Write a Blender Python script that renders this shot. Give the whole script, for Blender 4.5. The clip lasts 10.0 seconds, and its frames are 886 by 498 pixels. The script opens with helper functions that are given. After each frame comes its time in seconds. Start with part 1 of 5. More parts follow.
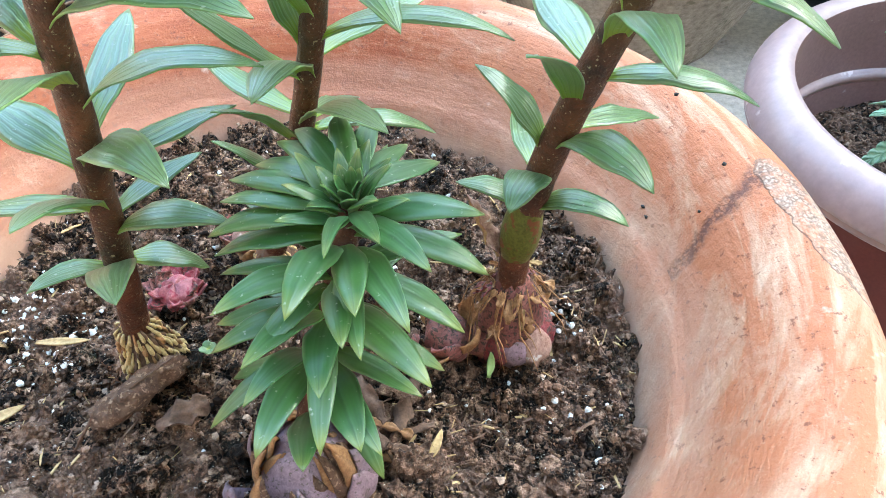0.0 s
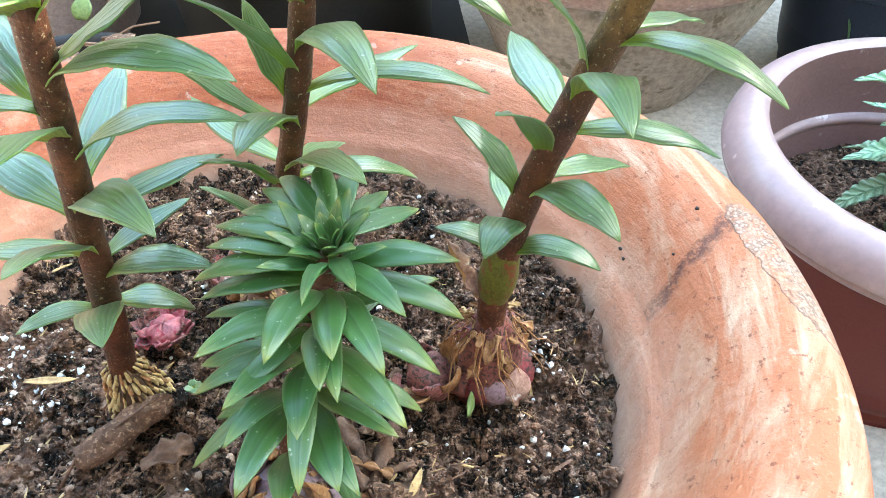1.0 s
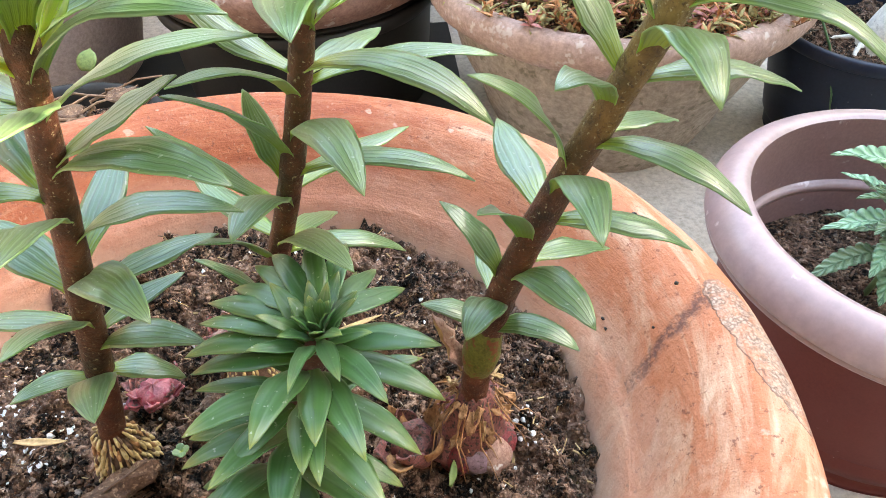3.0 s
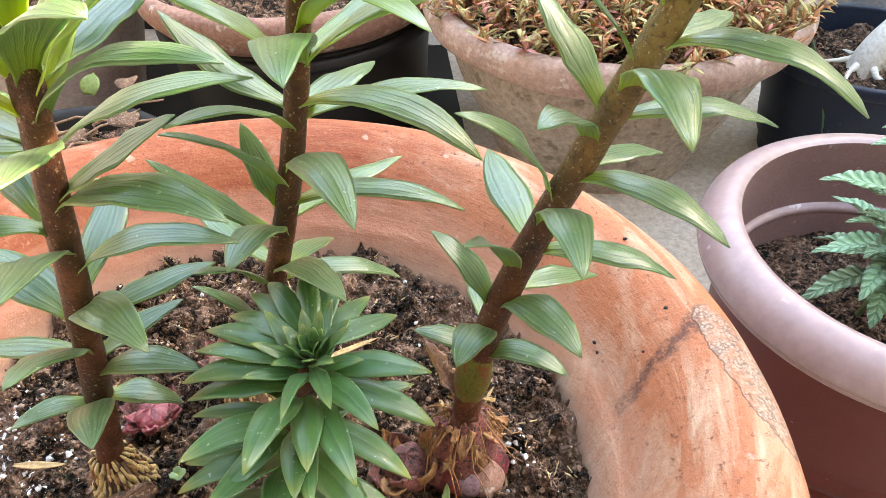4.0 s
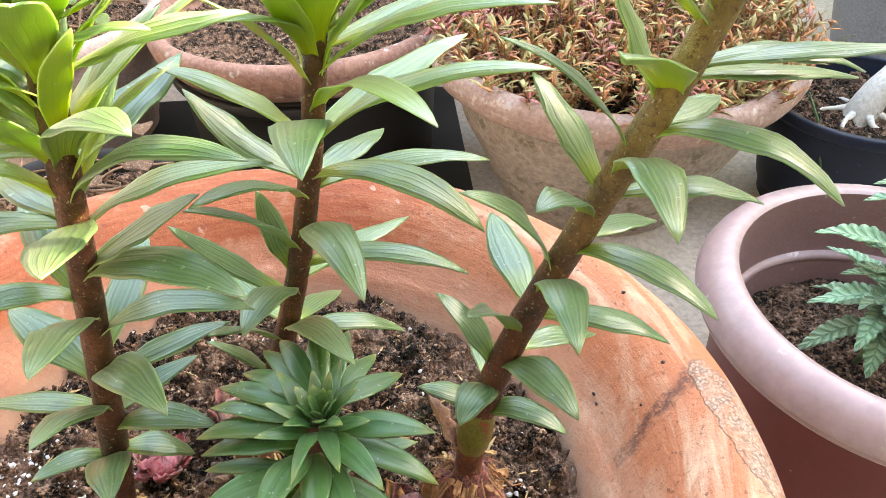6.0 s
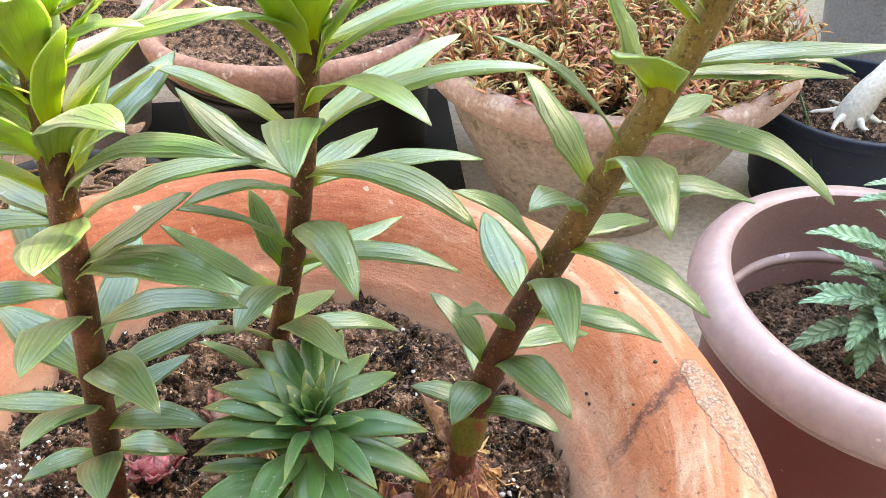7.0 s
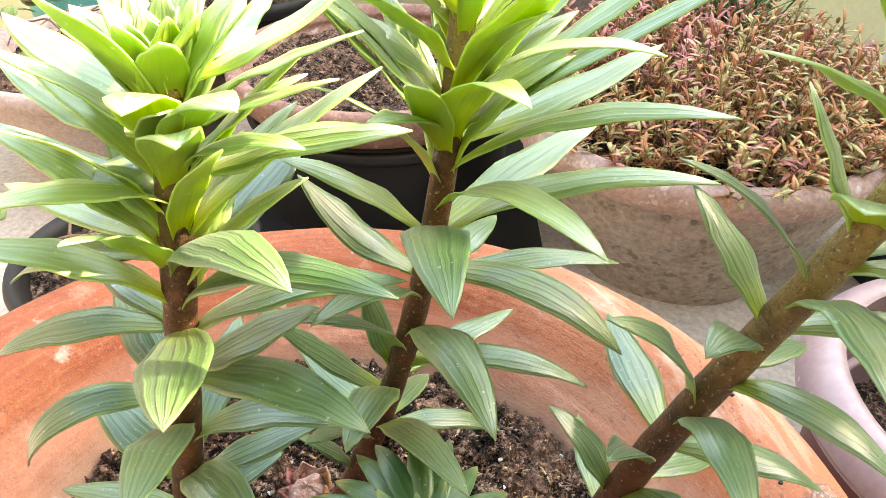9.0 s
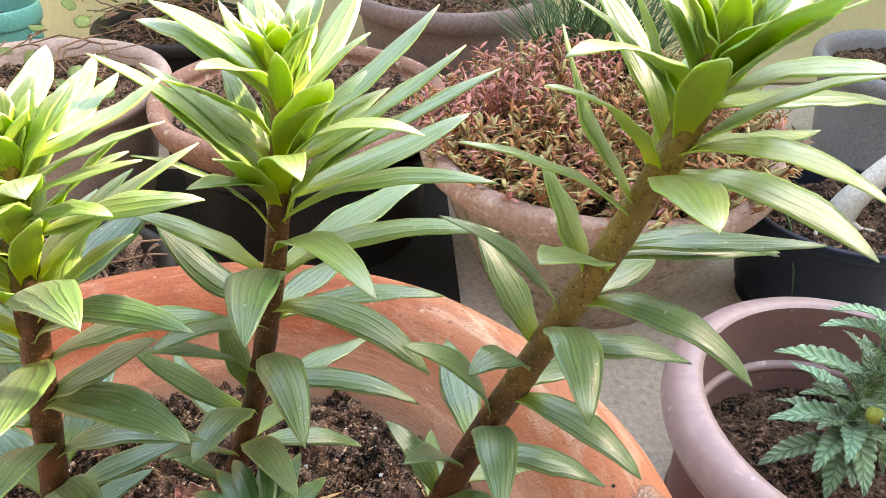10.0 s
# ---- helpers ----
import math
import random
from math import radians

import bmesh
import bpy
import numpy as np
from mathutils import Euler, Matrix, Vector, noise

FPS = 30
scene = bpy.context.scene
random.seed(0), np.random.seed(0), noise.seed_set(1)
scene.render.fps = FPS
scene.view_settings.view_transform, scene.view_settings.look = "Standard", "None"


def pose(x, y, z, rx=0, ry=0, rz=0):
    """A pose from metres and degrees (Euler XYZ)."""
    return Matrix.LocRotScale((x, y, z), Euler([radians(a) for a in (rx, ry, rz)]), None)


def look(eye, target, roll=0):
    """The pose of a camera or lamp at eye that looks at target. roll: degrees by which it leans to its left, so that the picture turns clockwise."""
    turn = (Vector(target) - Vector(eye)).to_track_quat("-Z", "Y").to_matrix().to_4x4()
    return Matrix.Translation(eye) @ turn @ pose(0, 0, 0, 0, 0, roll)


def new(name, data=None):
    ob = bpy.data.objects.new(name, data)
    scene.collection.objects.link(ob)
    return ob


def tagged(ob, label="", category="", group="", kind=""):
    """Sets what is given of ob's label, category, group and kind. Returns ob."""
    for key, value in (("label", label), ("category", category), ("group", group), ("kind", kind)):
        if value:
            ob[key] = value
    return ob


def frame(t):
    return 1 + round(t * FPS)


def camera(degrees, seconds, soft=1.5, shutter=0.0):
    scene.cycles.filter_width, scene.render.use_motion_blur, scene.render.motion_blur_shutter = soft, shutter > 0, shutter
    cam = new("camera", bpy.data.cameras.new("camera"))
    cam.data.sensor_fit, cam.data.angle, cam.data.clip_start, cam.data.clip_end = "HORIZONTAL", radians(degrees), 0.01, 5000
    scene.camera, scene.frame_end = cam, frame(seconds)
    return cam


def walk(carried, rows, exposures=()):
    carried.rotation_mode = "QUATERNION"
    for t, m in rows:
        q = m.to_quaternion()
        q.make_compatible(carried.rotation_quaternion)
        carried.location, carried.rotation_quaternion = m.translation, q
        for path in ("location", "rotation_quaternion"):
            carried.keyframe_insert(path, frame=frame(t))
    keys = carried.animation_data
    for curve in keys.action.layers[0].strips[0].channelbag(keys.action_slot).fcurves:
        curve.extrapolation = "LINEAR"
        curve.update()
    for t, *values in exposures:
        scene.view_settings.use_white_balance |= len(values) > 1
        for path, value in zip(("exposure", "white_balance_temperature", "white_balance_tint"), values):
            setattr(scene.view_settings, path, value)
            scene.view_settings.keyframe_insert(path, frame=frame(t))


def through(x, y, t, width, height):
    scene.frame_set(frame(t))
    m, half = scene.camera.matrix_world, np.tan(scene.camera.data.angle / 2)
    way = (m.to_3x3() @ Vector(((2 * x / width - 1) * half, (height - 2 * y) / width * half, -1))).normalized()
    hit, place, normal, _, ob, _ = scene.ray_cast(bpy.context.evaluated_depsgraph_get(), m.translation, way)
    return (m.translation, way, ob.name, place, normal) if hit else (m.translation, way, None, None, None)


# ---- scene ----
cam = camera(65.1, 10.0, 0.5)
PATH = [
    (0, (-0.01322, -0.00909, 0.29832), (0.01826, 0.64905, -0.45392), -4.08),
    (0.5, (-0.01217, -0.00790, 0.29975), (0.01712, 0.67833, -0.42705), -4.57),
    (1, (-0.00694, -0.01334, 0.30837), (0.03796, 0.67878, -0.41202), -3.20),
    (1.2, (-0.00257, -0.01374, 0.30963), (0.04409, 0.70246, -0.38671), -4.09),
    (1.5, (0.00044, -0.01576, 0.31556), (0.05277, 0.69729, -0.38359), -3.42),
    (2, (-0.00331, -0.00983, 0.33052), (0.06811, 0.71329, -0.35650), -0.38),
    (2.5, (-0.00289, -0.00919, 0.32852), (0.05494, 0.71593, -0.35767), -1.41),
    (4, (0.00187, -0.01213, 0.33765), (0.06011, 0.73193, -0.32792), -1.48),
    (4.5, (0.00446, -0.01981, 0.35942), (0.09822, 0.73100, -0.29441), 1.70),
    (5, (0.00248, -0.01623, 0.35016), (0.07408, 0.73634, -0.30444), -0.56),
    (5.5, (0.00447, -0.02004, 0.35778), (0.08321, 0.74872, -0.27690), -0.72),
    (6, (0.00201, -0.01365, 0.35806), (0.05727, 0.75816, -0.27539), -1.24),
    (7.5, (0.00175, -0.01541, 0.35710), (0.07044, 0.75831, -0.27269), -0.57),
    (8, (-0.00173, -0.00415, 0.36240), (0.04183, 0.77770, -0.25954), 0.08),
    (8.5, (-0.01370, 0.00592, 0.35691), (0.01923, 0.81211, -0.23384), -1.12),
    (9, (-0.02691, 0.02631, 0.36492), (-0.03157, 0.82862, -0.23196), -0.35),
    (9.2, (-0.01730, 0.01820, 0.37089), (-0.01021, 0.82596, -0.21858), 0.03),
    (9.5, (0.00475, 0.00424, 0.37201), (0.03122, 0.81682, -0.21023), -0.21),
    (10, (0.02158, -0.00784, 0.39593), (0.08466, 0.81384, -0.17053), 1.79),
]
walk(cam, [(t, look(eye, target, roll)) for t, eye, target, roll in PATH], [(0.0, 3.98, 6550, 0), (1.0, 4.06, 6750, 1), (2.5, 3.86, 7500, 8), (5.0, 3.78, 8300, 12), (6.0, 3.82, 8350, 12), (7.5, 3.82, 8450, 12), (8.5, 3.86, 8600, 12), (9.0, 3.74, 8700, 13), (9.5, 3.50, 8700, 13), (10.0, 3.36, 8600, 15)])

# ---- light ----
world = bpy.data.worlds.new("sky")
scene.world = world
world.use_nodes = True
wn = world.node_tree.nodes
sky = wn.new("ShaderNodeTexSky")
sky.sky_type = "NISHITA"
sky.sun_disc = False
sky.sun_elevation = radians(30)
sky.sun_rotation = radians(72)
sky.air_density, sky.dust_density = 1.2, 1.3
wn["Background"].inputs["Strength"].default_value = 0.15
world.node_tree.links.new(sky.outputs[0], wn["Background"].inputs["Color"])
sun = new("sun", bpy.data.lights.new("sun", "SUN"))
sun.data.energy, sun.data.angle, sun.data.color = 2.25, radians(1.5), (1.0, 0.93, 0.82)
sun.matrix_world = look((0.951 * math.cos(radians(30)), 0.309 * math.cos(radians(30)), math.sin(radians(30))), (0, 0, 0))


# ---- materials ----
def nodes_of(name):
    m = bpy.data.materials.new(name)
    m.use_nodes = True
    nt = m.node_tree
    return m, nt, nt.nodes["Principled BSDF"]


def add(nt, kind, **values):
    n = nt.nodes.new(kind)
    for k, v in values.items():
        n.inputs[k].default_value = v
    return n


def ramp(nt, fac, stops):
    r = nt.nodes.new("ShaderNodeValToRGB")
    e = r.color_ramp.elements
    while len(e) < len(stops):
        e.new(0.5)
    for el, (p, c) in zip(e, stops):
        el.position, el.color = p, (*c, 1)
    nt.links.new(fac, r.inputs["Fac"])
    return r.outputs["Color"]


def mixc(nt, fac, a, b, mode="MIX"):
    m = nt.nodes.new("ShaderNodeMix")
    m.data_type, m.blend_type = "RGBA", mode
    for sock, v in ((m.inputs[0], fac), (m.inputs[6], a), (m.inputs[7], b)):
        if isinstance(v, (int, float)):
            sock.default_value = v
        elif isinstance(v, tuple):
            sock.default_value = (*v, 1)
        else:
            nt.links.new(v, sock)
    return m.outputs[2]


def math_node(nt, op, a, b=0.0, c=0.0):
    m = nt.nodes.new("ShaderNodeMath")
    m.operation = op
    for sock, v in zip(m.inputs, (a, b, c)):
        if isinstance(v, (int, float)):
            sock.default_value = v
        else:
            nt.links.new(v, sock)
    return m.outputs[0]


def noise_tex(nt, scale, detail=5.0, rough=0.6, stretch=None, distortion=0.0, coord="Object"):
    tc = nt.nodes.new("ShaderNodeTexCoord")
    n = add(nt, "ShaderNodeTexNoise", Scale=scale, Detail=detail, Roughness=rough, Distortion=distortion)
    src = tc.outputs[coord]
    if stretch:
        mp = nt.nodes.new("ShaderNodeMapping")
        mp.inputs["Scale"].default_value = stretch
        nt.links.new(src, mp.inputs[0])
        src = mp.outputs[0]
    nt.links.new(src, n.inputs["Vector"])
    return n.outputs["Fac"]


def bump(nt, bsdf, height, strength=0.3, distance=0.002):
    b = add(nt, "ShaderNodeBump", Strength=strength, Distance=distance)
    nt.links.new(height, b.inputs["Height"])
    if bsdf.inputs["Normal"].links:
        nt.links.new(bsdf.inputs["Normal"].links[0].from_socket, b.inputs["Normal"])
    nt.links.new(b.outputs[0], bsdf.inputs["Normal"])


def surface(name, dark, light, scale, rough=0.6, fine=None, bump_by=0.3, bump_depth=0.001, speckle=None, spec=0.4, vary=0.0, island=0.0, grainy=0.55):
    """A mottled surface: two colours at a large scale, a fine grain, an optional speckle (colour, scale, amount)."""
    m, nt, b = nodes_of(name)
    big = noise_tex(nt, scale)
    col = ramp(nt, big, [(0.3, dark), (0.7, light)])
    grain = noise_tex(nt, fine or scale * 9, 6, 0.7)
    col = mixc(nt, grainy, col, ramp(nt, grain, [(0.3, tuple(c * 0.55 for c in dark)), (0.72, tuple(min(1, c * 1.3) for c in light))]))
    if speckle:
        c, s, amount = speckle
        col = mixc(nt, ramp(nt, noise_tex(nt, s, 3, 0.6), [(amount, (0, 0, 0)), (min(amount + 0.06, 1), (1, 1, 1))]), col, c)
    if vary:
        oi = nt.nodes.new("ShaderNodeObjectInfo")
        hsv = nt.nodes.new("ShaderNodeHueSaturation")
        nt.links.new(math_node(nt, "MULTIPLY_ADD", oi.outputs["Random"], vary, 1 - vary / 2), hsv.inputs["Value"])
        nt.links.new(col, hsv.inputs["Color"])
        col = hsv.outputs[0]
    if island:
        ge = nt.nodes.new("ShaderNodeNewGeometry")
        hsv = nt.nodes.new("ShaderNodeHueSaturation")
        nt.links.new(math_node(nt, "MULTIPLY_ADD", ge.outputs["Random Per Island"], island, 1 - island / 2), hsv.inputs["Value"])
        nt.links.new(col, hsv.inputs["Color"])
        col = hsv.outputs[0]
    nt.links.new(col, b.inputs["Base Color"])
    b.inputs["Roughness"].default_value = rough
    b.inputs["Specular IOR Level"].default_value = spec
    bump(nt, b, grain, bump_by, bump_depth)
    return m


def leaf_material(name, base, mid, rim, rough=0.42, through=0.25, ribs=9, old=0.0, rib_depth=0.5, sheen=0.1, sheen_lines=0.32, line=(0.27, 0.41, 0.27), furrow=0.5, coat=0.8):
    """A lily leaf: parallel veins along it, painted sheen lines, a paler foot, light let through."""
    m, nt, b = nodes_of(name)
    uv = nt.nodes.new("ShaderNodeUVMap")
    sep = nt.nodes.new("ShaderNodeSeparateXYZ")
    nt.links.new(uv.outputs[0], sep.inputs[0])
    u, v = sep.outputs[0], sep.outputs[1]
    wob = noise_tex(nt, 45, 4)
    across = math_node(nt, "MULTIPLY_ADD", wob, 0.26, u)
    ribw = math_node(nt, "SINE", math_node(nt, "MULTIPLY", across, 6.2832 * ribs))
    fine = math_node(nt, "SINE", math_node(nt, "MULTIPLY", across, 6.2832 * ribs * 4.3))
    col = ramp(nt, v, [(0.06, base), (0.33, mid), (0.8, mid), (1.0, rim)])
    soft = math_node(nt, "MULTIPLY_ADD", ribw, 0.5, 0.5)
    stripe = math_node(nt, "SUBTRACT", 1.0, math_node(nt, "POWER", soft, 5.0))
    patchy = ramp(nt, noise_tex(nt, 26, 3), [(0.35, (0.15, 0.15, 0.15)), (0.65, (1, 1, 1))])
    groove = math_node(nt, "MULTIPLY", math_node(nt, "SUBTRACT", 1.0, stripe), patchy)
    col = mixc(nt, math_node(nt, "MULTIPLY", groove, furrow), col, tuple(c * 0.42 for c in mid))
    # pale stripes along the leaf paint the sky's silvery sheen into the colour
    pale = math_node(nt, "MULTIPLY", math_node(nt, "POWER", math_node(nt, "MULTIPLY_ADD", math_node(nt, "SINE", math_node(nt, "MULTIPLY", across, 6.2832 * ribs * 1.6)), 0.5, 0.5), 3.0), math_node(nt, "SUBTRACT", 1.0, math_node(nt, "MULTIPLY", patchy, 0.6)))
    col = mixc(nt, math_node(nt, "MULTIPLY", pale, sheen_lines), col, line)
    col = mixc(nt, math_node(nt, "MULTIPLY", math_node(nt, "MULTIPLY_ADD", fine, 0.5, 0.5), 0.12), col, tuple(c * 0.5 for c in mid))
    edge = math_node(nt, "ABSOLUTE", math_node(nt, "SUBTRACT", u, 0.5))
    col = mixc(nt, ramp(nt, edge, [(0.44, (0, 0, 0)), (0.5, (0.45, 0.45, 0.45))]), col, tuple(min(1, c * 2.2 + 0.04) for c in mid))
    blot = noise_tex(nt, 45, 4, 0.6)
    col = mixc(nt, ramp(nt, blot, [(0.55, (0, 0, 0)), (0.8, (0.35, 0.35, 0.35))]), col, tuple(min(1, c * 1.6 + 0.02) for c in mid))
    spots = noise_tex(nt, 420, 2, 0.5)
    col = mixc(nt, ramp(nt, spots, [(0.69, (0, 0, 0)), (0.75, (0.5, 0.5, 0.5))]), col, (0.5, 0.55, 0.42))
    if old:
        col = mixc(nt, math_node(nt, "MULTIPLY", ramp(nt, math_node(nt, "MULTIPLY_ADD", blot, 0.5, v), [(1.05, (0, 0, 0)), (1.3, (1, 1, 1))]), old), col, (0.42, 0.36, 0.07))
    oi = nt.nodes.new("ShaderNodeObjectInfo")
    hsv = nt.nodes.new("ShaderNodeHueSaturation")
    nt.links.new(math_node(nt, "MULTIPLY_ADD", oi.outputs["Random"], 0.3, 0.86), hsv.inputs["Value"])
    nt.links.new(math_node(nt, "MULTIPLY_ADD", oi.outputs["Random"], -0.03, 0.515), hsv.inputs["Hue"])
    nt.links.new(col, hsv.inputs["Color"])
    nt.links.new(hsv.outputs[0], b.inputs["Base Color"])
    b.inputs["Roughness"].default_value = rough
    b.inputs["Specular IOR Level"].default_value = 0.75
    b.inputs["Coat Weight"].default_value, b.inputs["Coat Roughness"].default_value = coat, 0.31
    b.inputs["Coat IOR"].default_value = 1.65
    b.inputs["Sheen Weight"].default_value, b.inputs["Sheen Roughness"].default_value = sheen, 0.35
    b.inputs["Sheen Tint"].default_value = (0.9, 1.0, 0.95, 1)
    bump(nt, b, stripe, rib_depth, 0.0008)
    bump(nt, b, math_node(nt, "MULTIPLY_ADD", fine, 0.5, 0.5), rib_depth * 0.5, 0.0003)
    bump(nt, b, noise_tex(nt, 500, 3), 0.12, 0.0003)
    tr = nt.nodes.new("ShaderNodeBsdfTranslucent")
    bright = nt.nodes.new("ShaderNodeHueSaturation")
    bright.inputs["Value"].default_value, bright.inputs["Saturation"].default_value = 1.9, 1.15
    nt.links.new(hsv.outputs[0], bright.inputs["Color"])
    nt.links.new(bright.outputs[0], tr.inputs["Color"])
    mix = nt.nodes.new("ShaderNodeMixShader")
    mix.inputs[0].default_value = through
    nt.links.new(b.outputs[0], mix.inputs[1])
    nt.links.new(tr.outputs[0], mix.inputs[2])
    nt.links.new(mix.outputs[0], nt.nodes["Material Output"].inputs["Surface"])
    return m


def terracotta_material():
    """Old fired clay: orange, with pale lime bloom, rosy wash, dark scars, a crack and a grey scab of lichen."""
    m, nt, b = nodes_of("old_terracotta")
    big = noise_tex(nt, 9, 4, 0.55)
    col = ramp(nt, big, [(0.28, (0.20, 0.038, 0.013)), (0.5, (0.30, 0.074, 0.026)), (0.74, (0.40, 0.128, 0.056))])
    tc = nt.nodes.new("ShaderNodeTexCoord")
    sep = nt.nodes.new("ShaderNodeSeparateXYZ")
    nt.links.new(tc.outputs["Object"], sep.inputs[0])
    x, y, z = sep.outputs
    radius = math_node(nt, "SQRT", math_node(nt, "ADD", math_node(nt, "MULTIPLY", x, x), math_node(nt, "MULTIPLY", y, y)))
    turn = math_node(nt, "ARCTAN2", y, x)
    # brush streaks that run round the wall
    st = nt.nodes.new("ShaderNodeCombineXYZ")
    for sock, v, k in ((0, radius, 260), (1, turn, 7), (2, z, 260)):
        nt.links.new(math_node(nt, "MULTIPLY", v, float(k)), st.inputs[sock])
    sn = add(nt, "ShaderNodeTexNoise", Scale=1.0, Detail=5.0, Roughness=0.65)
    nt.links.new(st.outputs[0], sn.inputs["Vector"])
    streak = sn.outputs["Fac"]
    col = mixc(nt, 0.5, col, ramp(nt, streak, [(0.3, (0.23, 0.050, 0.02)), (0.55, (0.39, 0.120, 0.052)), (0.75, (0.48, 0.25, 0.15))]))
    # paler side of the rim towards +x
    side = math_node(nt, "MULTIPLY_ADD", noise_tex(nt, 20, 6, 0.68), 0.26, math_node(nt, "ADD", x, -0.125))
    col = mixc(nt, ramp(nt, side, [(0.08, (0, 0, 0)), (0.20, (0.72, 0.72, 0.72))]), col, (0.58, 0.325, 0.205))
    # wide slanting bands of orange and cream on the paler side
    bv = nt.nodes.new("ShaderNodeCombineXYZ")
    nt.links.new(math_node(nt, "MULTIPLY_ADD", turn, -2.5, math_node(nt, "MULTIPLY", radius, 75.0)), bv.inputs[0])
    nt.links.new(math_node(nt, "MULTIPLY", turn, 3.2), bv.inputs[1])
    bn = add(nt, "ShaderNodeTexNoise", Scale=1.0, Detail=6.0, Roughness=0.62, Distortion=0.5)
    nt.links.new(bv.outputs[0], bn.inputs["Vector"])
    band = bn.outputs["Fac"]
    col = mixc(nt, math_node(nt, "MULTIPLY", ramp(nt, side, [(0.08, (0, 0, 0)), (0.2, (1, 1, 1))]), ramp(nt, band, [(0.46, (0, 0, 0)), (0.53, (0.85, 0.85, 0.85))])), col, (0.46, 0.150, 0.065))
    col = mixc(nt, math_node(nt, "MULTIPLY", ramp(nt, side, [(0.08, (0, 0, 0)), (0.2, (1, 1, 1))]), ramp(nt, band, [(0.36, (0.75, 0.75, 0.75)), (0.44, (0, 0, 0))])), col, (0.66, 0.435, 0.30))
    bloom = noise_tex(nt, 34, 6, 0.65)
    col = mixc(nt, ramp(nt, bloom, [(0.58, (0, 0, 0)), (0.72, (0.34, 0.34, 0.34))]), col, (0.64, 0.45, 0.33))
    smear = noise_tex(nt, 28, 5, 0.62)
    col = mixc(nt, ramp(nt, smear, [(0.66, (0, 0, 0)), (0.74, (0.75, 0.75, 0.75))]), col, (0.68, 0.59, 0.52))
    chip = noise_tex(nt, 75, 2, 0.5)
    col = mixc(nt, ramp(nt, chip, [(0.73, (0, 0, 0)), (0.76, (0.35, 0.35, 0.35))]), col, (0.74, 0.60, 0.48))
    grain = noise_tex(nt, 420, 4, 0.75)
    col = mixc(nt, ramp(nt, grain, [(0.58, (0, 0, 0)), (0.67, (0.2, 0.2, 0.2))]), col, (0.72, 0.52, 0.38))
    grit = noise_tex(nt, 230, 4, 0.7)
    col = mixc(nt, ramp(nt, grit, [(0.34, (0.75, 0.75, 0.75)), (0.40, (0, 0, 0))]), col, (0.18, 0.06, 0.035))
    # a raw orange stain beside the crack
    sway = math_node(nt, "MULTIPLY_ADD", noise_tex(nt, 30, 5, 0.65), 0.16, math_node(nt, "ADD", turn, -0.08))
    along = math_node(nt, "MULTIPLY", ramp(nt, sway, [(0.03, (0, 0, 0)), (0.07, (1, 1, 1))]), ramp(nt, sway, [(0.30, (1, 1, 1)), (0.46, (0, 0, 0))]))
    reach = math_node(nt, "MULTIPLY", ramp(nt, math_node(nt, "MULTIPLY", radius, 4.0), [(0.786, (0, 0, 0)), (0.81, (1, 1, 1))]), ramp(nt, math_node(nt, "MULTIPLY", radius, 4.0), [(0.89, (1, 1, 1)), (0.94, (0, 0, 0))]))
    col = mixc(nt, math_node(nt, "MULTIPLY", math_node(nt, "MULTIPLY", along, reach), ramp(nt, noise_tex(nt, 70, 5, 0.7), [(0.40, (0.1, 0.1, 0.1)), (0.62, (0.62, 0.62, 0.62))])), col, (0.44, 0.135, 0.055))
    # a dark jagged crack across the paler side, and a grey flaking crust beyond it
    jag = math_node(nt, "MULTIPLY_ADD", noise_tex(nt, 55, 5, 0.7), 0.09, -0.045)
    line = math_node(nt, "ABSOLUTE", math_node(nt, "SUBTRACT", math_node(nt, "ADD", turn, jag), math_node(nt, "MULTIPLY_ADD", radius, 2.4, -0.478)))
    within = math_node(nt, "MULTIPLY", math_node(nt, "GREATER_THAN", radius, 0.194), math_node(nt, "LESS_THAN", radius, 0.236))
    crack = math_node(nt, "MULTIPLY", within, ramp(nt, line, [(0.010, (1, 1, 1)), (0.030, (0, 0, 0))]))
    crack = math_node(nt, "MULTIPLY", crack, ramp(nt, noise_tex(nt, 240, 4, 0.7), [(0.40, (0.15, 0.15, 0.15)), (0.56, (1, 1, 1))]))
    col = mixc(nt, math_node(nt, "MULTIPLY", crack, 0.92), col, (0.13, 0.055, 0.04))
    t1 = math_node(nt, "DIVIDE", math_node(nt, "ADD", turn, 0.05), 0.19)
    r1 = math_node(nt, "DIVIDE", math_node(nt, "ADD", math_node(nt, "MULTIPLY_ADD", turn, 0.0375, radius), -0.2475), 0.0135)
    oval = math_node(nt, "ADD", math_node(nt, "MULTIPLY", t1, t1), math_node(nt, "MULTIPLY", r1, r1))
    oval = math_node(nt, "ADD", oval, math_node(nt, "MULTIPLY_ADD", noise_tex(nt, 60, 5, 0.7), 1.2, -0.6))
    crust = ramp(nt, oval, [(0.85, (1, 1, 1)), (0.97, (0, 0, 0))])
    edge = math_node(nt, "MULTIPLY", ramp(nt, oval, [(0.84, (0, 0, 0)), (0.92, (1, 1, 1))]), ramp(nt, oval, [(0.94, (1, 1, 1)), (1.0, (0, 0, 0))]))
    vo = add(nt, "ShaderNodeTexVoronoi", Scale=420.0)
    vo.feature = "DISTANCE_TO_EDGE"
    nt.links.new(tc.outputs["Object"], vo.inputs["Vector"])
